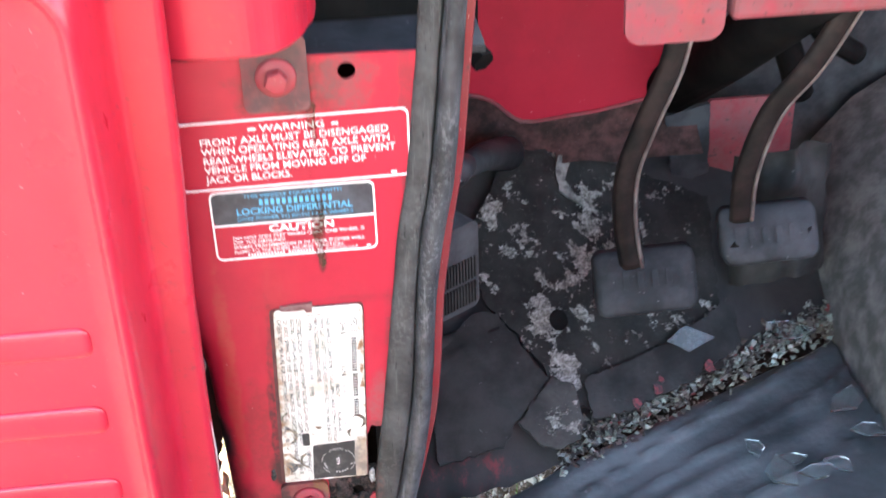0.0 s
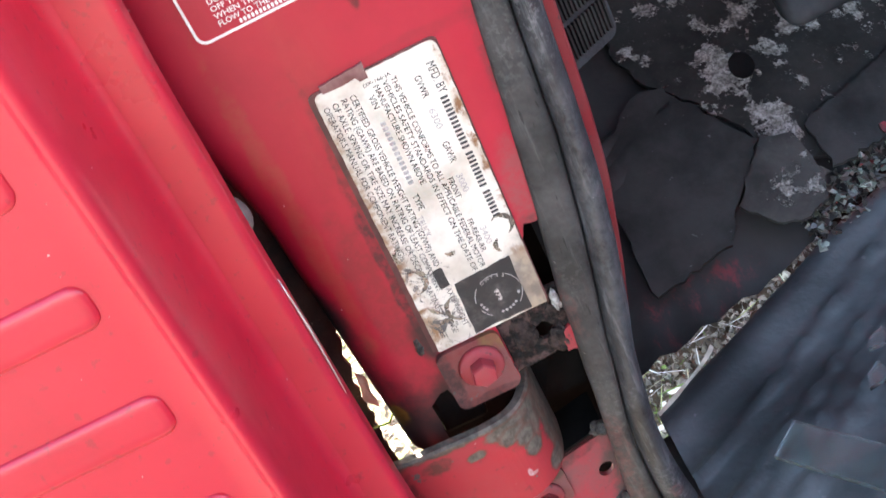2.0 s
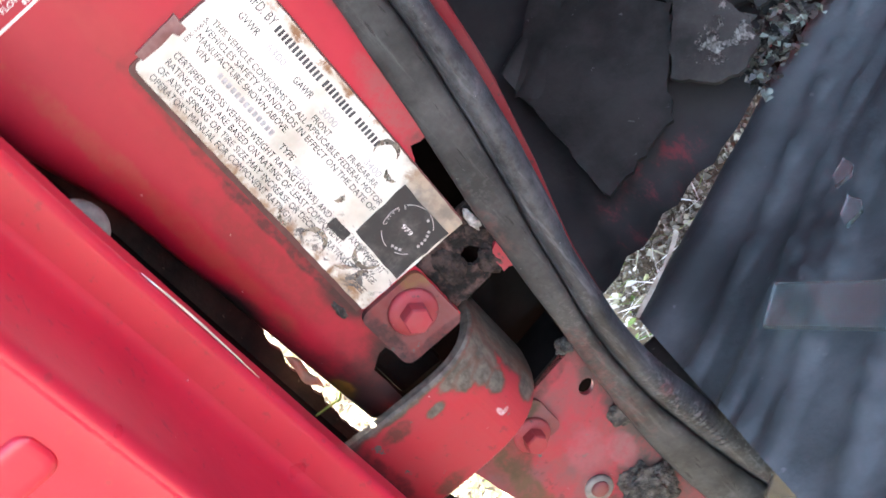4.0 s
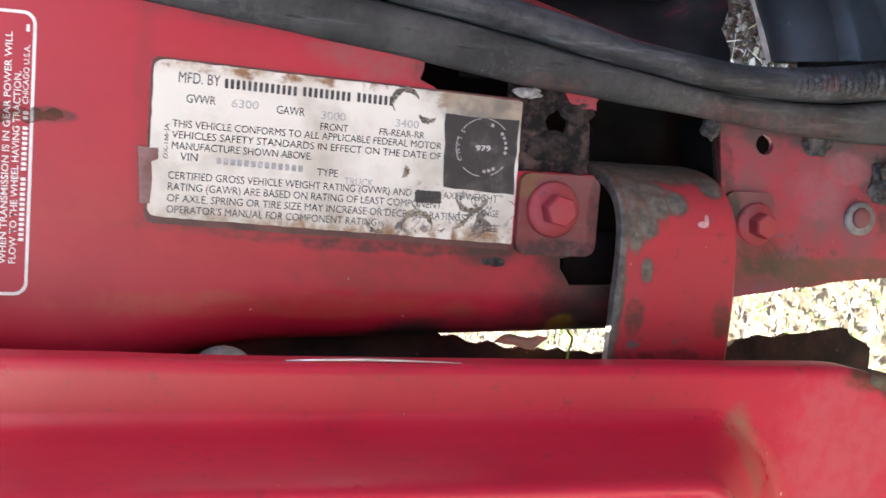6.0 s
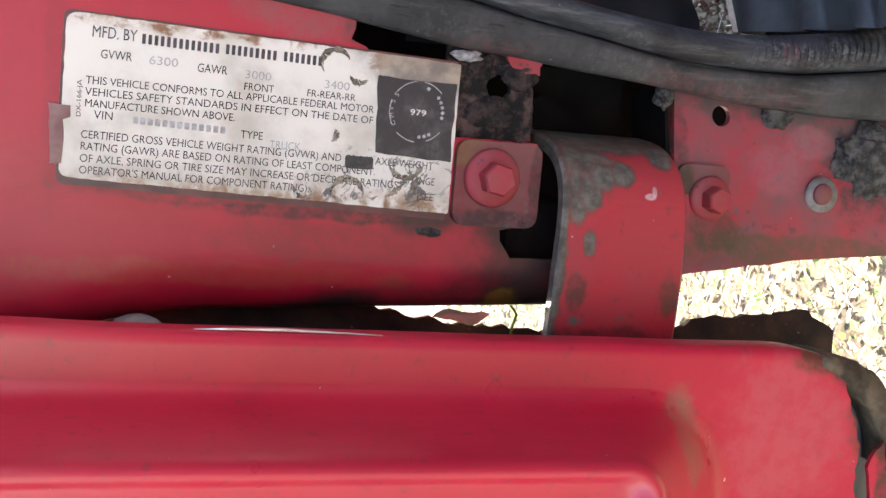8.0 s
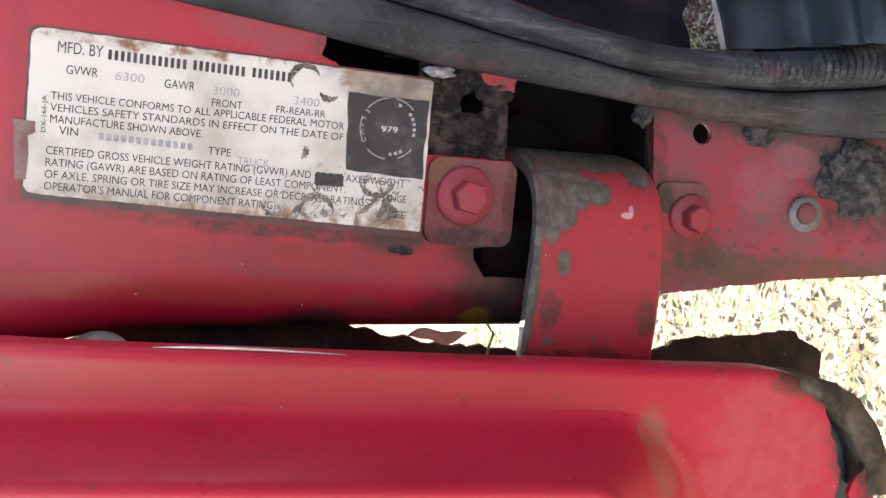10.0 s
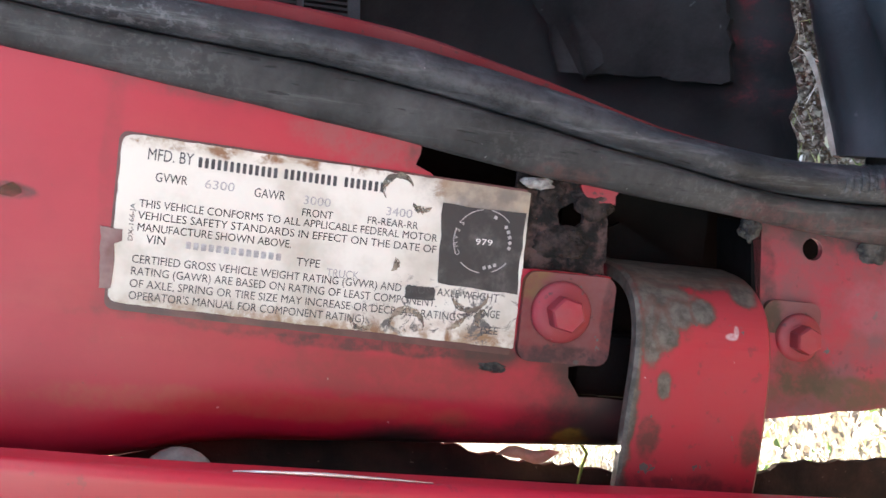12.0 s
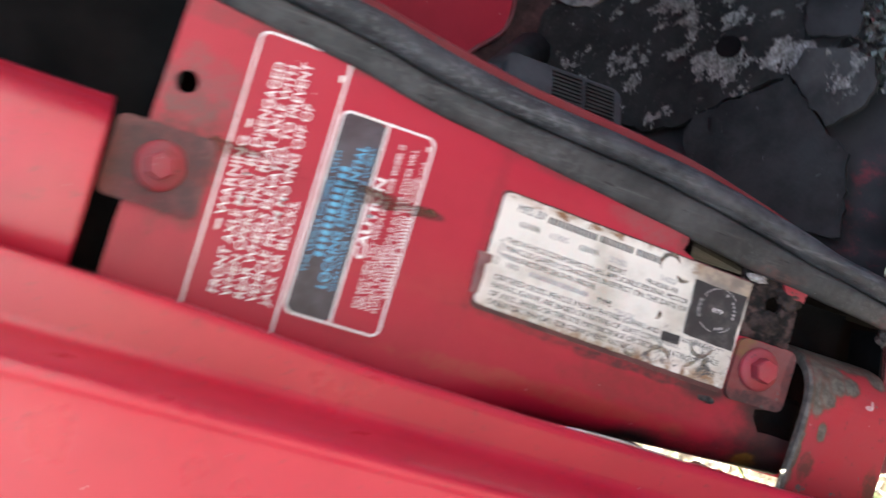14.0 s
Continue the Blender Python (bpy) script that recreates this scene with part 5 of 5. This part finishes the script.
def build_vent():
    v = thing("kick_vent", "black plastic kick panel vent with a slotted grille", "vent", (0.08, 0.12, 0.912))
    q = Matrix.Rotation(radians(34), 4, "Z")

    def turn(x, y, z):
        p = q @ Vector((x, y, 0))
        return (0.087 + p.x, 0.115 + p.y, z)

    part("housing", prism(rounded(-0.045, 0.004, 0.912, 0.985, 0.006, 4), 0.0, 0.03, (), turn), M_FELT, v, "dull dark grey housing")
    for side in (0, 1):
        for i in range(13):
            x, z = -0.036 + i * 0.0029, 0.9175 + side * 0.021
            part("slat", prism(rounded(x, x + 0.0015, z, z + 0.018, 0.0004, 1), -0.0022, 0.0004, (), turn), M_FLAP, v)
    lev = thing("vent_lever", "black vent lever knob with white print", "lever", (0.105, 0.26, 0.93))
    part("stem", tube([(0.158, 0.415, 0.880), (0.125, 0.34, 0.918), (0.098, 0.262, 0.949)], [0.017, 0.013, 0.010], 12), M_PAD, lev, smooth=True)
    part("knob", tube([(0.100, 0.270, 0.948), (0.087, 0.225, 0.966), (0.0845, 0.216, 0.970), (0.084, 0.213, 0.971)], [0.010, 0.0125, 0.010, 0.004], 14), M_PAD, lev, smooth=True)


def build_vent_print():
    lettering("VENT", 0.0795, 0.2105, 0.9735, 0.0034, M_WHITE, bpy.data.objects["vent_lever"], width=0.0125, turn=radians(-52))


def build_pedal(name, label, x0, x1, z0, z1, y, arm, pad_lean):
    p = thing(name, label, "pedal", ((x0 + x1) / 2, y, z0), group="pedals")
    w, h = x1 - x0, z1 - z0
    prof = [(0.0, 0.010), (0.0, 0.002), (0.002, -0.001), (0.006, -0.0035), (0.014, -0.005)]

    def at(x, d, z):
        f = (z - z0) / h
        return (x + pad_lean * (f - 0.5) * 0.3, y + d + 0.030 * f + 0.0025 * math.cos((x - x0) / w * math.pi * 2), z + (x - x0) * 0.03)

    rings = [[at(x, d, z) for x, z in rounded(x0 + i, x1 - i, z0 + i, z1 - i, 0.009, 5)] for i, d in prof]
    pad = part("pad", loft(rings), M_PAD, p, "worn black rubber pad", smooth=True)
    for i in range(6):
        x = x0 + 0.014 + (w - 0.028) * i / 5
        bm = loft([[at(xx, -0.0052 - s, zz) for xx, zz in rounded(x - 0.003 + s, x + 0.003 - s, z1 - 0.022, z1 - 0.009 - s, 0.0015, 2)] for s in (0.0, 0.0003)])
        part("tread", bm, M_PAD, pad)
    part("arm", tube(arm, [0.011] * len(arm), 8, 0.5), M_PEDAL_ARM, p, "brown rusted steel arm", smooth=True)
    edge = [(a[0] + 0.0075, a[1] - 0.0045, a[2]) for a in arm]
    part("worn_edge", tube(edge, 0.0018, 6), M_WORN_STEEL, p, "bare worn edge", smooth=True)


build_vent()
build_vent_print()
build_pedal("clutch_pedal", "clutch pedal with a worn black rubber pad", 0.207, 0.297, 0.811, 0.857, 0.222,
    [tuple(v) for v in smooth_rows([(0.262, 0.200, 1.16), (0.256, 0.212, 1.06), (0.240, 0.222, 1.000), (0.229, 0.232, 0.950), (0.231, 0.240, 0.90), (0.241, 0.246, 0.850)], 5)], 0.0)
build_pedal("brake_pedal", "brake pedal with a smaller worn black pad", 0.315, 0.401, 0.853, 0.892, 0.222,
    [tuple(v) for v in smooth_rows([(0.40, 0.190, 1.14), (0.365, 0.205, 1.05), (0.341, 0.222, 1.00), (0.330, 0.234, 0.94), (0.334, 0.246, 0.888)], 5)], 0.0)

bracket = thing("column_bracket", "faded pink-red bracket hanging under the dashboard", "bracket", (0.235, 0.15, 1.09))
bm = loft([[(x, y, z) for x, z in ragged(rounded(0.199, 0.270, 1.096, 1.20, 0.012, 5), 0.0, 0.02)] for y in (0.148, 0.154)])
part("plate", bm, M_DUSTY, bracket)
brace = thing("dash_brace", "faded red pressed steel brace under the dashboard", "bracket", (0.33, 0.16, 1.105))
part("channel", box(0.276, 0.52, 0.150, 0.175, 1.108, 1.150, 0.004), M_DUSTY, brace)
column = thing("steering_column", "black greasy steering column tube", "steering column", (0.34, 0.3, 0.9))
part("tube", tube([(0.37, 0.14, 1.16), (0.345, 0.36, 0.99), (0.325, 0.45, 0.92)], 0.026, 16), M_DARK, column, smooth=True)
felt = thing("felt_flap", "grey felt padding hanging from the firewall", "insulation", (0.34, 0.445, 0.83))
part("sheet", prism(ragged([(0.318, 0.895), (0.362, 0.905), (0.366, 0.83), (0.33, 0.815)], 0.001, 0.006, 61), 0.438, 0.444), M_FELT, felt)


def build_mat():
    m = thing("floor_mat", "wrinkled navy black vinyl mat over the floor", "floor mat", (0.3, -0.2, 0.69))
    nx, ny = 110, 110
    verts, faces = [], []
    for j in range(ny + 1):
        f = j / ny
        for i in range(nx + 1):
            x = 0.026 + 0.44 * i / nx
            edge = 0.088 + 0.62 * (x - 0.026) - 0.14 * max(0, x - 0.19) + 0.005 * math.exp(-((x - 0.058) / 0.03) ** 2) + 0.003 * noise.noise((x * 22, 1, 0))
            y = edge + (-0.75 - edge) * f ** 1.3
            s = edge - y
            z = 0.692 + 0.006 * math.exp(-((s - 0.02) / 0.015) ** 2)
            warp = s + 0.02 * noise.noise((x * 9, y * 5, 4)) + 0.10 * x
            ridge = 1 - abs(noise.noise((warp * 26, x * 1.5, 0.5))) * 2
            z += (0.0078 * max(ridge, 0) ** 5 + 0.003 * noise.noise((x * 16, y * 16, 9))) * min(1, s / 0.02)
            if j == 0:
                z -= 0.016
                y -= 0.004
            elif j == 1:
                z -= 0.004
            verts.append((x, y, z))
    k = nx + 1
    for j in range(ny):
        for i in range(nx):
            faces.append((j * k + i, j * k + i + 1, (j + 1) * k + i + 1, (j + 1) * k + i))
    part("sheet", mesh_of(verts, faces), M_MAT, m, smooth=True)
    rows = []
    for i in range(13):
        f = i / 12
        x, y = 0.0250 + 0.048 * f, 0.0885 + 0.037 * f - 0.003 * math.sin(math.pi * f)
        w = 0.0013 + 0.0006 * math.sin(9 * f) * f
        rows.append([(x, y, 0.6935), (x + 0.6 * w, y - w, 0.6965 + 0.001 * math.sin(7 * f)), (x + 1.2 * w, y - 2 * w, 0.6945), (x + 0.6 * w, y - w, 0.6925)])
    part("metal_edge", loft(rows), M_EDGE, m, "pale bare bent metal edge")


def build_debris():
    """Crumbs of glass and grit along the rusted slot, and single shards."""
    rnd = random.Random(12)
    verts, faces = [], []

    def crumb(x, y, z, r):
        i = len(verts)
        for k in range(6):
            d = Vector((rnd.gauss(0, 1), rnd.gauss(0, 1), rnd.gauss(0, 0.7))).normalized() * r * rnd.uniform(0.6, 1.2)
            verts.append((x + d.x, y + d.y, z + d.z))
        for a in range(6):
            for b in range(a + 1, 6):
                for c in range(b + 1, 6):
                    if (a + b + c) % 2:
                        faces.append((i + a, i + b, i + c))

    for _ in range(1300):
        x = rnd.uniform(0.165, 0.50)
        y = 0.187 + 0.53 * (x - 0.19) + rnd.gauss(0, 0.008)
        crumb(x, y, max(0.696, toe_z(x, y)) + rnd.uniform(0, 0.008), 0.0012 + 0.0045 * rnd.random() ** 1.6)
    s = Shade("crumbled_glass_and_grit", 0.3)
    ramp = s.node("ShaderNodeValToRGB", Fac=s.t.nodes.new("ShaderNodeNewGeometry").outputs["Random Per Island"])
    ramp.color_ramp.interpolation = "CONSTANT"
    e = ramp.color_ramp.elements
    e[0].position, e[0].color = 0.0, (0.04, 0.034, 0.03, 1)
    e[1].position, e[1].color = 0.975, (0.22, 0.02, 0.022, 1)
    for pos, col in ((0.34, (0.09, 0.085, 0.07, 1)), (0.54, (0.15, 0.18, 0.15, 1)), (0.70, (0.26, 0.32, 0.27, 1)), (0.82, (0.12, 0.13, 0.10, 1)), (0.93, (0.42, 0.46, 0.41, 1))):
        e.new(pos).color = col
    g = part("grit", mesh_of(verts, faces), s.done(s.mix(ramp.outputs[0], (0.08, 0.07, 0.06), s.calc("MULTIPLY", s.noise(300), 0.5))))
    tagged(g, "grey grit and crumbs along the rusted floor", "grit", kind="stuff")
    shards = [(0.410, 0.302, 0.722, 0.026, -0.3), (0.345, 0.125, 0.708, 0.022, -1.2), (0.360, 0.136, 0.709, 0.012, 0.0), (0.43, 0.325, 0.708, 0.024, 0.6), (0.375, 0.118, 0.708, 0.016, 0.3),
              (0.335, 0.155, 0.708, 0.013, 2.0), (0.40, 0.125, 0.708, 0.014, 2.5), (0.150, 0.050, 0.706, 0.009, 0.9),
              (0.34, 0.288, 0.712, 0.012, 1.7), (0.362, 0.292, 0.712, 0.010, 0.2), (0.30, 0.262, 0.708, 0.009, 2.2), (0.435, 0.205, 0.708, 0.022, 1.0), (0.442, 0.165, 0.708, 0.016, 2.9), (0.137, 0.024, 0.706, 0.010, 1.1)]
    for x, y, z, r, a in shards:
        t = thing("glass_shard", "clear broken window glass shard", "glass shard", (x, y, z), group="broken glass")
        pts = [(x + r * math.cos(a + w) * s, y + r * math.sin(a + w) * s) for w, s in ((0, 1.1), (1.3, 0.6), (2.6, 0.9), (4.2, 0.55), (5.3, 0.7))]
        part("shard", prism(pts, 0.0, 0.0025, (), lambda px, py, pz, z=z, x=x: (px, pz, z + 0.0035 - py + (px - x) * 0.12)), M_GLASS, t)

    tri = thing("glass_shard", "dusty pointed glass shard on the toe-board", "glass shard", (0.306, 0.284, 0.738), group="broken glass")
    part("shard", prism([(0.284, 0.279), (0.304, 0.295), (0.333, 0.290), (0.305, 0.274)], 0.0, 0.003, (), lambda px, py, pz: on_toe(px, pz, 0.0195 - py)), M_DUSTY_GLASS, tri)
    pane = thing("glass_shard", "long straight piece of broken window glass", "glass shard", (0.096, -0.012, 0.703), group="broken glass")
    part("shard", prism([(0.068, 0.009), (0.087, 0.026), (0.128, -0.034), (0.107, -0.050)], 0.0, 0.0028, (), lambda px, py, pz: (px, pz, 0.7045 - py + (px - 0.09) * 0.05)), M_GLASS, pane)


build_mat()
build_debris()


def lump(name, label, category, at, size, material, rough=0.5, seed=0):
    t = thing(name, label, category, at)
    bm = bmesh.new()
    bmesh.ops.create_icosphere(bm, subdivisions=4, radius=1)
    for v in bm.verts:
        n = v.co.copy()
        r = 1 + 0.5 * rough * noise.noise(n * 1.8 + Vector((seed, 0, 0))) + 0.22 * rough * noise.noise(n * 4.5 + Vector((0, seed, 0))) + 0.10 * rough * noise.noise(n * 14)
        v.co = Vector((at[0] + n.x * size[0] * r, at[1] + n.y * size[1] * r, at[2] + n.z * size[2] * r))
    part("tuft", bm, material, t, smooth=True)


M_CRUD = plain("black_rusty_crust", (0.010, 0.009, 0.0085), (0.060, 0.042, 0.037), 190, 0.9, 460, 0.005, speck=(0.17, 0.15, 0.14), spec=0.2)
M_LINT = plain("pale_lint", (0.16, 0.15, 0.14), (0.42, 0.40, 0.38), 300, 0.95, 500, 0.002)
lump("lint", "pale scrap of lint on the rusted tab", "lint", (-0.0005, 0.001, 0.8575), (0.0022, 0.0016, 0.0058), M_LINT, 0.7, 3)
lump("dirt_tuft", "dark fuzzy tuft of dirt at the pillar", "dirt", (-0.008, 0.010, 0.7700), (0.0045, 0.004, 0.0035), M_MUD, 0.9, 5)
lump("dirt_crust", "small crust of dried dirt under the seal", "dirt", (-0.012, 0.0115, 0.716), (0.005, 0.002, 0.007), M_MUD, 0.8, 7)
lump("dirt_crust", "black crumbling crust on the rusted tab", "dirt", (-0.005, 0.0035, 0.8345), (0.006, 0.003, 0.008), M_CRUD, 0.8, 11)
lump("dirt_crust", "black crumbling crust on the rusted tab", "dirt", (-0.021, 0.0035, 0.8460), (0.006, 0.0022, 0.010), M_CRUD, 0.8, 13)
lump("dirt_crust", "black crumbling crust on the rusted tab", "dirt", (-0.003, 0.0035, 0.851), (0.004, 0.002, 0.006), M_CRUD, 0.9, 17)
lump("dirt_crust", "crust of dirt below the plate", "dirt", (-0.0665, 0.0005, 0.8665), (0.002, 0.0012, 0.006), M_MUD, 0.8, 9)

# a curled leaf and a green stem caught in the gap beside the door
leaf = thing("dry_leaf", "curled tan leaf caught beside the door", "leaf", (-0.1045, 0.028, 0.842))
rows = []
for i in range(9):
    f = i / 8
    w = 0.0028 * math.sin(math.pi * min(1, f * 1.05)) + 0.0003
    rows.append([(-0.1035 + 0.002 * f + w * u + 0.001 * math.sin(7 * f), 0.026 - 0.003 * abs(u) + 0.002 * f, 0.852 - 0.020 * f + 0.003 * u) for u in (-1, -0.5, 0, 0.5, 1)])
M_LEAFTAN = plain("dry_tan_leaf", (0.45, 0.36, 0.24), (0.68, 0.58, 0.44), 90, 0.8)
part("blade", loft(rows, closed=False), M_LEAFTAN, leaf, smooth=True)
stem = thing("weed_stem", "thin green weed stem in the door gap", "weed", (-0.112, 0.024, 0.815))
M_GREEN = plain("green_stem", (0.14, 0.24, 0.04), (0.30, 0.40, 0.10), 90, 0.7)
part("stalk", tube([(-0.097, 0.028, 0.821), (-0.101, 0.024, 0.8185), (-0.105, 0.022, 0.8205), (-0.113, 0.021, 0.822)], [0.0009, 0.0008, 0.0007, 0.0005], 6), M_GREEN, stem, smooth=True)

# hoses and a stub under the dashboard
hose = thing("heater_hose", "greasy black hose behind the pedals", "hose", (0.38, 0.40, 0.95))
part("tube", tube([tuple(v) for v in smooth_rows([(0.31, 0.43, 1.12), (0.36, 0.42, 1.03), (0.42, 0.43, 0.98), (0.46, 0.46, 0.90)], 6)], 0.014, 12), M_DARK, hose, smooth=True)
hose = thing("heater_hose", "greasy black hose behind the pedals", "hose", (0.40, 0.40, 1.0))
part("tube", tube([tuple(v) for v in smooth_rows([(0.42, 0.40, 1.15), (0.425, 0.40, 1.05), (0.45, 0.41, 0.99), (0.50, 0.43, 0.95)], 6)], 0.011, 12), M_DARK, hose, smooth=True)
stub = thing("dash_stub", "dark bolt stub beside the door seal", "bolt", (0.09, 0.15, 1.10))
part("shank", tube([(0.078, 0.17, 1.112), (0.094, 0.145, 1.100)], 0.005, 10), M_DARK, stub, smooth=True)
part("nut", tube([(0.092, 0.150, 1.1025), (0.099, 0.138, 1.096)], 0.0085, 6), M_DARK, stub)

# torn grey strip, flakes of red paint and the crusted glass at the sill
sheet_on_toe("torn_strip", "narrow torn strip of pale grey insulation", "insulation",
    [(0.222, 0.428), (0.216, 0.414), (0.212, 0.402), (0.217, 0.393), (0.227, 0.389), (0.226, 0.384), (0.213, 0.385), (0.204, 0.393), (0.203, 0.408), (0.208, 0.424)], 0.0105, 0.002, M_STRIP, 71, 0.0014)
flakes = random.Random(23)
for x, y, r in ((0.243, 0.224, 0.0050), (0.266, 0.238, 0.0050), (0.271, 0.247, 0.0030), (0.322, 0.266, 0.0050)):
    sheet_on_toe("paint_flake", "small ragged flake of red paint by the grit", "paint flake",
        [(x + r * flakes.uniform(0.55, 1.2) * math.cos(k * 0.63), y + r * flakes.uniform(0.55, 1.2) * math.sin(k * 0.63)) for k in range(10)], 0.0160, 0.0012, M_FLAKE, 80, 0.0005, 0.001)

crusted = thing("glass_shard", "dusty glass shard with a pale crust on the sill", "glass shard", (0.02, -0.014, 0.60), group="broken glass")
part("shard", prism([(0.0345, 0.6530), (0.0260, 0.6500), (0.0120, 0.6380), (-0.0060, 0.6230), (0.0020, 0.5880), (0.0560, 0.5800), (0.0500, 0.6150)], -0.0175, -0.0150), M_DUSTY_GLASS, crusted)
bm = bmesh.new()
bmesh.ops.create_icosphere(bm, subdivisions=4, radius=1)
for v in bm.verts:
    n = v.co.copy()
    r = 1 + 0.35 * noise.noise(n * 2.1) + 0.16 * noise.noise(n * 6) + 0.08 * noise.noise(n * 15)
    v.co = Vector((0.004 + n.x * 0.0095 * r - n.z * 0.005, -0.0185 + n.y * 0.004 * r, 0.612 + n.z * 0.014 * r))
part("crust", bm, M_CRUST, crusted, "pale tan crumbling crust", smooth=True)
